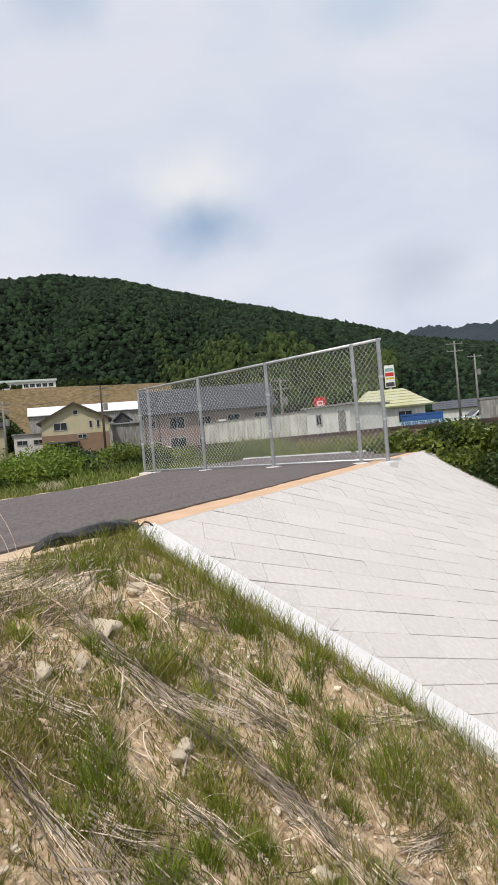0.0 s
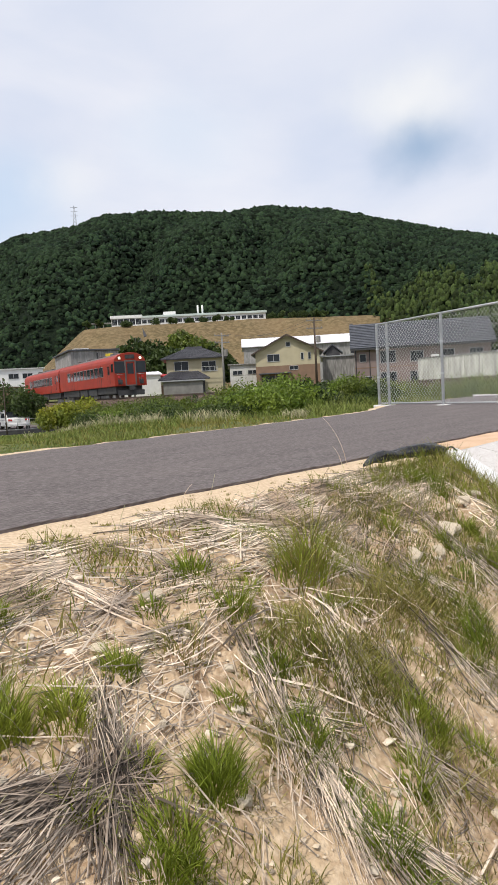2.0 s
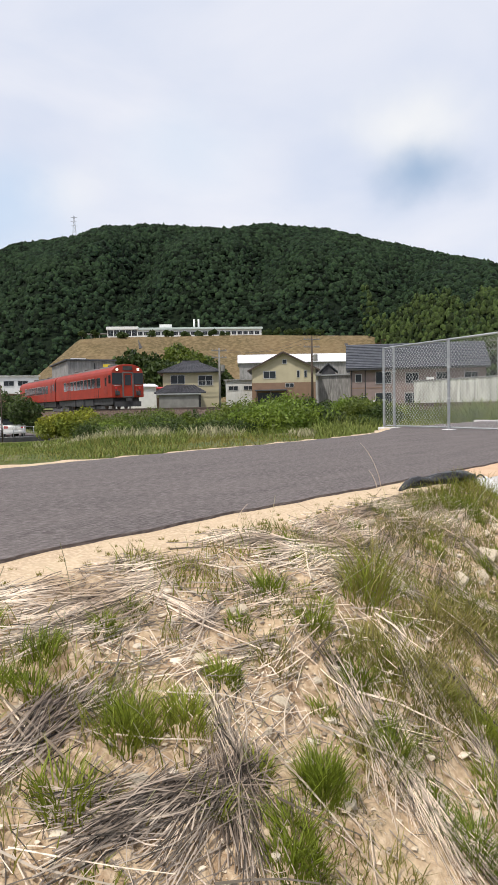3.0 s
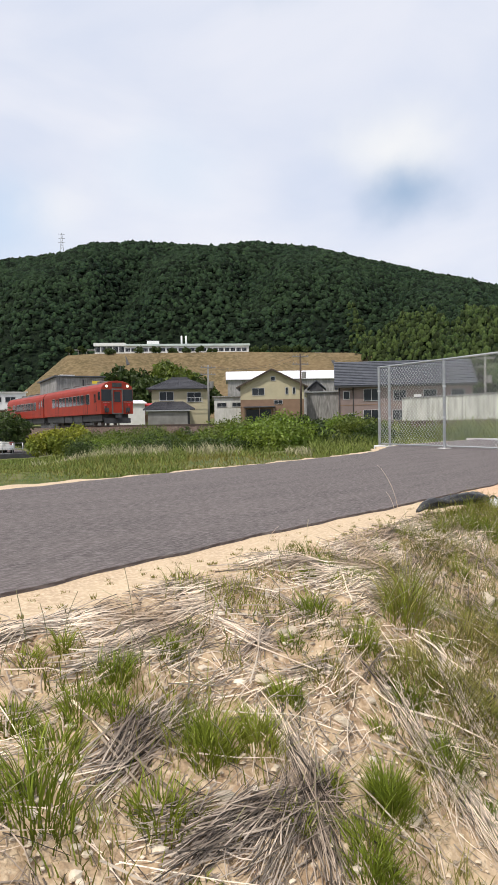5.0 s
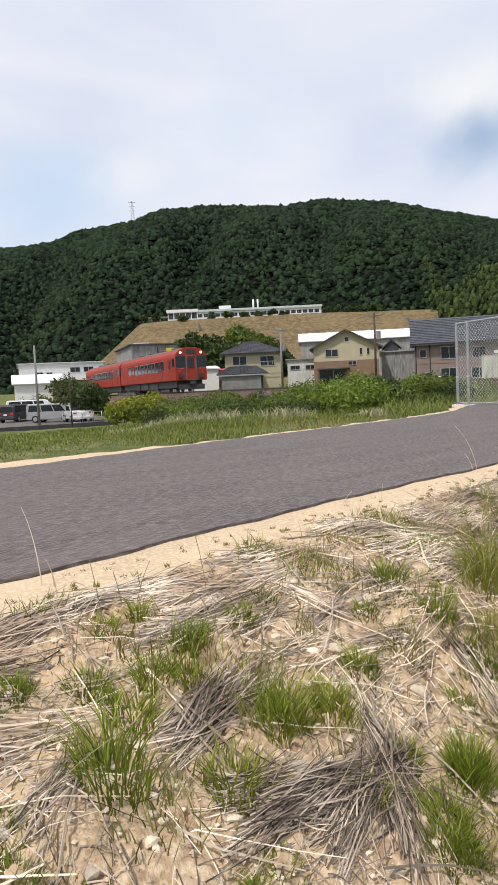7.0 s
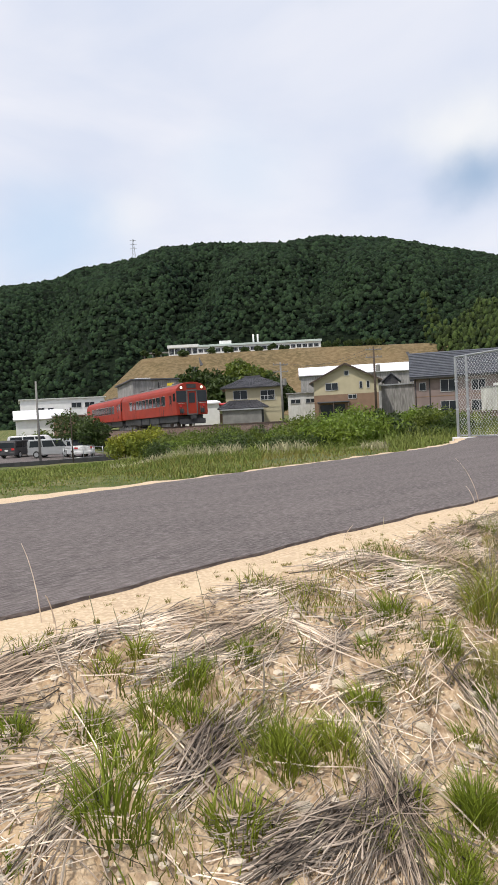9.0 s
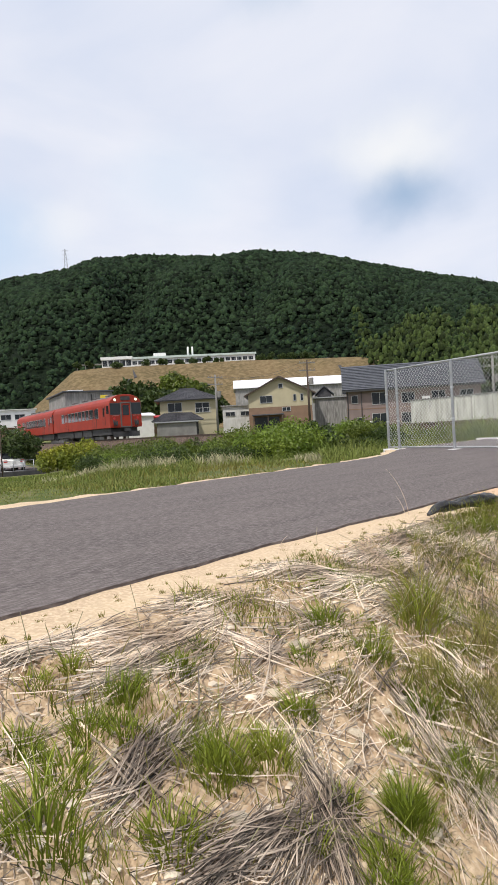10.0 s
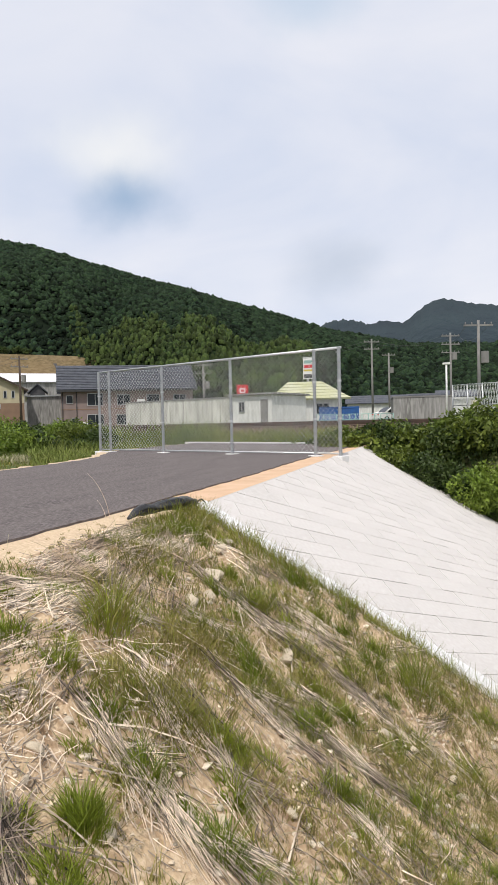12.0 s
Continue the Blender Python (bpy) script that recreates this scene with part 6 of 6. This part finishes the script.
def car(m, paint, label, length=4.4, height=1.5, width=1.7, van=False):
    c = empty("car", m, label, "car", "parked cars")
    L, h = length, height
    if van:
        prof = [(0, 0.25), (L, 0.25), (L, 0.8), (L - 0.15, 0.95), (L - 0.9, h - 0.1), (L - 1.2, h), (0.12, h), (0, h - 0.25)]
        glass = [(0.15, 0.95), (L - 0.75, 0.95), (L - 1.15, h - 0.12), (0.25, h - 0.12)]
    else:
        prof = [(0, 0.3), (L, 0.25), (L, 0.65), (L - 0.1, 0.75), (L - 1.1, 0.92), (L - 1.8, h - 0.03), (L - 2.1, h), (1.3, h), (0.65, 0.98), (0.05, 0.92), (0, 0.8)]
        glass = [(0.85, 0.96), (L - 1.25, 0.96), (L - 1.85, h - 0.08), (1.3, h - 0.08)]
    bm = bmesh.new()
    add_prism(bm, prof, -width / 2, width / 2, "y")
    part("body", bm, paint, c, bevel=0.06)
    for s in (-1, 1):
        y0, y1 = sorted((s * (width / 2 - 0.05), s * (width / 2 + 0.008)))
        (xa, za), (xb, _), (xc, zc), (xd, _) = glass
        cuts = (0.0, 0.36, 0.70, 1.0) if van else (0.0, 0.48, 1.0)
        for c0, c1 in zip(cuts, cuts[1:]):
            c0, c1 = c0 + 0.015, c1 - 0.015
            bm = bmesh.new()
            add_prism(bm, [(xa + (xb - xa) * c0, za), (xa + (xb - xa) * c1, za), (xd + (xc - xd) * c1, zc), (xd + (xc - xd) * c0, zc)], y0, y1, "y")
            part("side_window", bm, GLASS, c)
    bm = bmesh.new()
    if van:
        add_box(bm, (-0.012, -width * 0.42, 0.95), (0.02, width * 0.42, h - 0.18))
    else:
        add_prism(bm, [(0.66, 1.0), (1.26, h - 0.05), (1.26, h + 0.012), (0.60, 1.0)], -width * 0.42, width * 0.42, "y")
    part("rear_window", bm, GLASS, c)
    for s in (-1, 1):
        box("tail_light", (-0.015, s * width * 0.36 - 0.14, 0.72), (0.05, s * width * 0.36 + 0.14, 0.9), RED_SIGN, c, "red tail light")
        for x in (0.8, L - 0.85):
            wheel(c, x, s * (width / 2 - 0.08), 0.31)
    box("bumper", (-0.05, -width * 0.46, 0.3), (0.1, width * 0.46, 0.55), paint, c, bevel=0.03)
    box("number_plate", (-0.07, -0.17, 0.62), (-0.051, 0.17, 0.78), PALE_WALL, c)
    return c


LOT = -1.62
bm = bmesh.new()
add_box(bm, (-75, -30, LOT - 0.3), (-48.8, -0.85, LOT))
structure(part("car_park", bm, ASPHALT), "asphalt car park below the railway")
low_wall = box("retaining_wall", (-48.8, -30, LOT - 0.6), (-48.5, -0.85, LOT + 0.06), DARK)
structure(low_wall, "low dark retaining wall of the car park")
fence_run(-85.6, 56.6, -82.6, 56.6, 0.9, GALV, "thin metal rail at the edge of the car park", 4, 0, LOT + 0.21)
car(pose(-50.6, -3.2, LOT, 0, 0, 183), WHITE, "white saloon car parked at the edge of the car park", 4.5, 1.42, 1.75)
car(pose(-57.0, -6.9, LOT, 0, 0, 62), SILVER, "silver minivan parked in the car park", 4.3, 1.6, 1.7, True)
car(pose(-65.0, -8.6, LOT, 0, 0, 80), WHITE, "white van parked behind the silver minivan", 4.6, 1.95, 1.75, True)
car(pose(-60.5, -8.9, LOT, 0, 0, 150), DARK, "dark car parked in the car park", 4.3, 1.6, 1.7, True)
vx, vy = at_az(-33.0, 70)
car(pose(vx, vy, 0.03, 0, 0, 60), WHITE, "white car parked in the yard beyond the track", 3.6, 1.45, 1.6)
vx, vy = at_az(-23.6, 44)
car(pose(vx, vy, 0.15, 0, 0, 10), WHITE, "white van parked beyond the chain-link fence", 3.8, 1.8, 1.6, True)


# ---- train ----
def train_car(m, label, lead):
    """A diesel railcar: x runs back from the nose at 0 to -20.8; rails at z 0."""
    t = empty("railcar", m, label, "train", "railcars of the red train")
    L, W = 20.6, 1.45
    sec = [(-W, 1.05), (W, 1.05), (W, 3.15), (W - 0.08, 3.42), (W - 0.38, 3.72), (W - 0.85, 3.90), (0, 3.96), (-W + 0.85, 3.90), (-W + 0.38, 3.72), (-W + 0.08, 3.42), (-W, 3.15)]
    bm = bmesh.new()
    add_prism(bm, sec, -L, 0, "x")
    part("body", bm, TRAIN_RED, t, bevel=0.03)
    bm = bmesh.new()
    add_prism(bm, [(a * 0.985, b + 0.015) for a, b in sec[4:9]] + [(-W + 0.36, 3.66), (W - 0.36, 3.66)], -L + 0.3, -1.4, "x")
    part("roof", bm, TRAIN_ROOF, t, "dull grey-brown roof")
    for x in (-4, -8, -12, -16):
        box("roof_vent", (x - 0.5, -0.35, 3.95), (x + 0.5, 0.35, 4.12), TRAIN_ROOF, t, bevel=0.04)
    bm = bmesh.new()
    add_box(bm, (-L + 0.4, -1.2, 0.45), (-0.6, 1.2, 1.06))
    part("underframe", bm, DARK, t)
    for s in (-1, 1):
        for x, w in ((-3.9, 1.0), (-5.7, 1.0), (-7.0, 1.0), (-8.3, 1.0), (-9.6, 1.0), (-10.9, 1.0), (-12.2, 1.0), (-13.5, 1.0), (-16.3, 1.0)):
            p = box("window_frame", (x - w / 2 - 0.04, s * W - 0.012 * s - 0.02, 1.98), (x + w / 2 + 0.04, s * W + 0.004 * s + 0.02, 2.92), CHROME, t)
            box("pane", (x - w / 2, s * W - 0.03 + 0.003 * s, 2.02), (x + w / 2, s * W + 0.03 + 0.003 * s, 2.88), GLASS, p)
        for x in (-5.0 + 0.35, -14.9):
            d = box("door", (x - 0.02 - 0.62, s * W - 0.02, 1.12), (x + 0.60, s * W + 0.02, 3.02), TRAIN_RED, t)
            for q in (-0.32, 0.30):
                box("pane", (x + q - 0.17, s * W - 0.03, 2.05), (x + q + 0.17, s * W + 0.03, 2.85), GLASS, d)
            for q in (-0.63, -0.01, 0.61):
                box("seam", (x + q - 0.02, s * W - 0.026, 1.12), (x + q + 0.02, s * W + 0.026, 3.0), DARK, d)
        cd = box("crew_door", (-1.95, s * W - 0.02, 1.35), (-1.35, s * W + 0.02, 3.0), TRAIN_RED, t)
        box("pane", (-1.82, s * W - 0.03, 2.1), (-1.48, s * W + 0.03, 2.85), GLASS, cd)
        for q in (-1.96, -1.34):
            box("seam", (q - 0.02, s * W - 0.026, 1.35), (q + 0.02, s * W + 0.026, 3.0), DARK, cd)
        box("cab_window", (-0.85, s * W - 0.03, 2.3), (-0.25, s * W + 0.03, 3.0), GLASS, t, bevel=0.01)
    for x in (-3.4, -L + 3.4):
        b = box("bogie", (x - 1.5, -1.0, 0.35), (x + 1.5, 1.0, 0.75), DARK, t)
        for q in (-1.05, 1.05):
            for s in (-1, 1):
                bm = bmesh.new()
                add_tube(bm, (x + q, s * 0.57 - 0.06, 0.43), (x + q, s * 0.57 + 0.06, 0.43), 0.43, sides=20)
                part("wheel", bm, RAIL, b)
    for x0, x1 in ((-9, -6.4), (-12.5, -9.8), (-14.6, -13)):
        box("equipment_box", (x0, -1.3, 0.35), (x1, 1.3, 1.0), DARK, t, bevel=0.03)
    for end, s in ((0.0, 1), (-L, -1)):
        def front(name, y0, y1, z0_, z1_, mat, parent=t, out=0.02, label=""):
            a, b = sorted((end - 0.03 * s, end + out * s))
            return box(name, (a, y0, z0_), (b, y1, z1_), mat, parent, label)
        front("cab_glass", -1.38, -0.51, 2.22, 3.15, GLASS)
        front("cab_glass", 0.51, 1.38, 2.22, 3.15, GLASS)
        gd = front("gangway_door", -0.40, 0.40, 1.15, 3.15, TRAIN_RED, out=0.06)
        front("pane", -0.28, 0.28, 2.1, 3.0, GLASS, gd, 0.075)
        for y0, y1, z0_, z1_ in ((-0.50, -0.40, 1.1, 3.25), (0.40, 0.50, 1.1, 3.25), (-0.50, 0.50, 3.15, 3.27), (-0.5, 0.5, 1.05, 1.15)):
            front("gangway_rim", y0, y1, z0_, z1_, TRAIN_ROOF, out=0.11)
        front("destination_box", -0.42, 0.42, 3.42, 3.76, DARK, out=0.05)
        for y0, y1 in ((-1.42, -0.50), (0.50, 1.42)):
            front("window_surround", y0, y1, 2.17, 3.20, DARK, out=0.012)
            tube("handrail", (end + 0.06 * s, (y0 + y1) / 2 - 0.3, 2.08), (end + 0.06 * s, (y0 + y1) / 2 + 0.3, 2.08), 0.018, CHROME, t, sides=6)
            for q in (0.25, 0.45):
                tube("jumper_hose", (end + 0.07 * s, y0 + q, 1.75), (end + 0.10 * s, y0 + q + 0.04, 1.12), 0.03, DARK, t, sides=6)
        for y in (-0.95, 0.95):
            bm = bmesh.new()
            add_tube(bm, (end - 0.2 * s, y, 3.48), (end + 0.05 * s, y, 3.48), 0.15, sides=16)
            hl = part("headlamp", bm, TRAIN_ROOF, t)
            if lead and s == 1:
                bm = bmesh.new()
                add_tube(bm, (end + 0.04, y, 3.48), (end + 0.06, y, 3.48), 0.115, sides=16)
                part("lens", bm, HEADLIGHT, hl, "lit headlamp lens")
            bm = bmesh.new()
            add_tube(bm, (end, y * 1.12, 1.85), (end + 0.07 * s, y * 1.12, 1.85), 0.10, sides=12)
            part("tail_lamp", bm, RED_SIGN, t)
            front("jumper_box", y - 0.18, y + 0.18, 1.25, 1.6, DARK, out=0.08)
        front("coupler", -0.2, 0.2, 0.7, 1.0, DARK, out=0.5)
        front("snow_plough", -1.2, 1.2, 0.25, 0.7, DARK, out=0.0)
    return t


NOSE = -36.4
train_m = track_m @ pose(NOSE, 0, 0.60)
train_car(train_m, "red diesel railcar with lit headlamps on the track", True)
train_car(train_m @ pose(-21.2, 0, 0), "red diesel railcar coupled behind the leading car", False)

# ---- blocks of the concrete slope, last ----
BLOCKS = [block_mesh(i) for i in range(6)]
r_ = random.Random(8)
spots, cut_spots = [], []
for row in range(-60, 60):
    for col in range(-30, 40):
        p = E1 * ((col + (row % 3) / 3) * BLOCK_W) + E2 * (row * BLOCK_H)
        ends = [p, p + E1 * BLOCK_W, p + E2 * BLOCK_H, p + E1 * BLOCK_W + E2 * BLOCK_H]
        inside = [0.162 < q.x < SLAB_L and -0.01 < q.y < SLAB_W for q in ends]
        if all(inside):
            spots.append(p)
        elif any(inside):
            cut_spots.append(p)
spots.sort(key=lambda p: p.x + 0.3 * p.y)
far_v, far_f = [], []
for i, p in enumerate(spots):
    me = BLOCKS[r_.randrange(6)]
    if i < 290:
        b = new("block", me)
        b.parent = slab
        b.location = (p.x, p.y, r_.uniform(-0.001, 0.001))
    else:
        o = len(far_v)
        far_v += [(vv.co.x + p.x, vv.co.y + p.y, vv.co.z) for vv in me.vertices]
        far_f += [tuple(k + o for k in q.vertices) for q in me.polygons]
for p in cut_spots:
    bm = bmesh.new()
    bm.from_mesh(BLOCKS[r_.randrange(6)])
    bmesh.ops.translate(bm, verts=list(bm.verts), vec=p)
    for co, no in (((0.163, 0, 0), (-1, 0, 0)), ((SLAB_L, 0, 0), (1, 0, 0)), ((0, -0.01, 0), (0, -1, 0)), ((0, SLAB_W, 0), (0, 1, 0))):
        bmesh.ops.bisect_plane(bm, geom=list(bm.verts) + list(bm.edges) + list(bm.faces), plane_co=co, plane_no=no, clear_outer=True)
    o = len(far_v)
    bm.verts.index_update()
    far_v += [tuple(v.co) for v in bm.verts]
    far_f += [tuple(v.index + o for v in f.verts) for f in bm.faces]
    bm.free()
if far_v:
    tagged(mesh_object("far_blocks", far_v, far_f, CONCRETE, slab), "", "", "", "stuff")
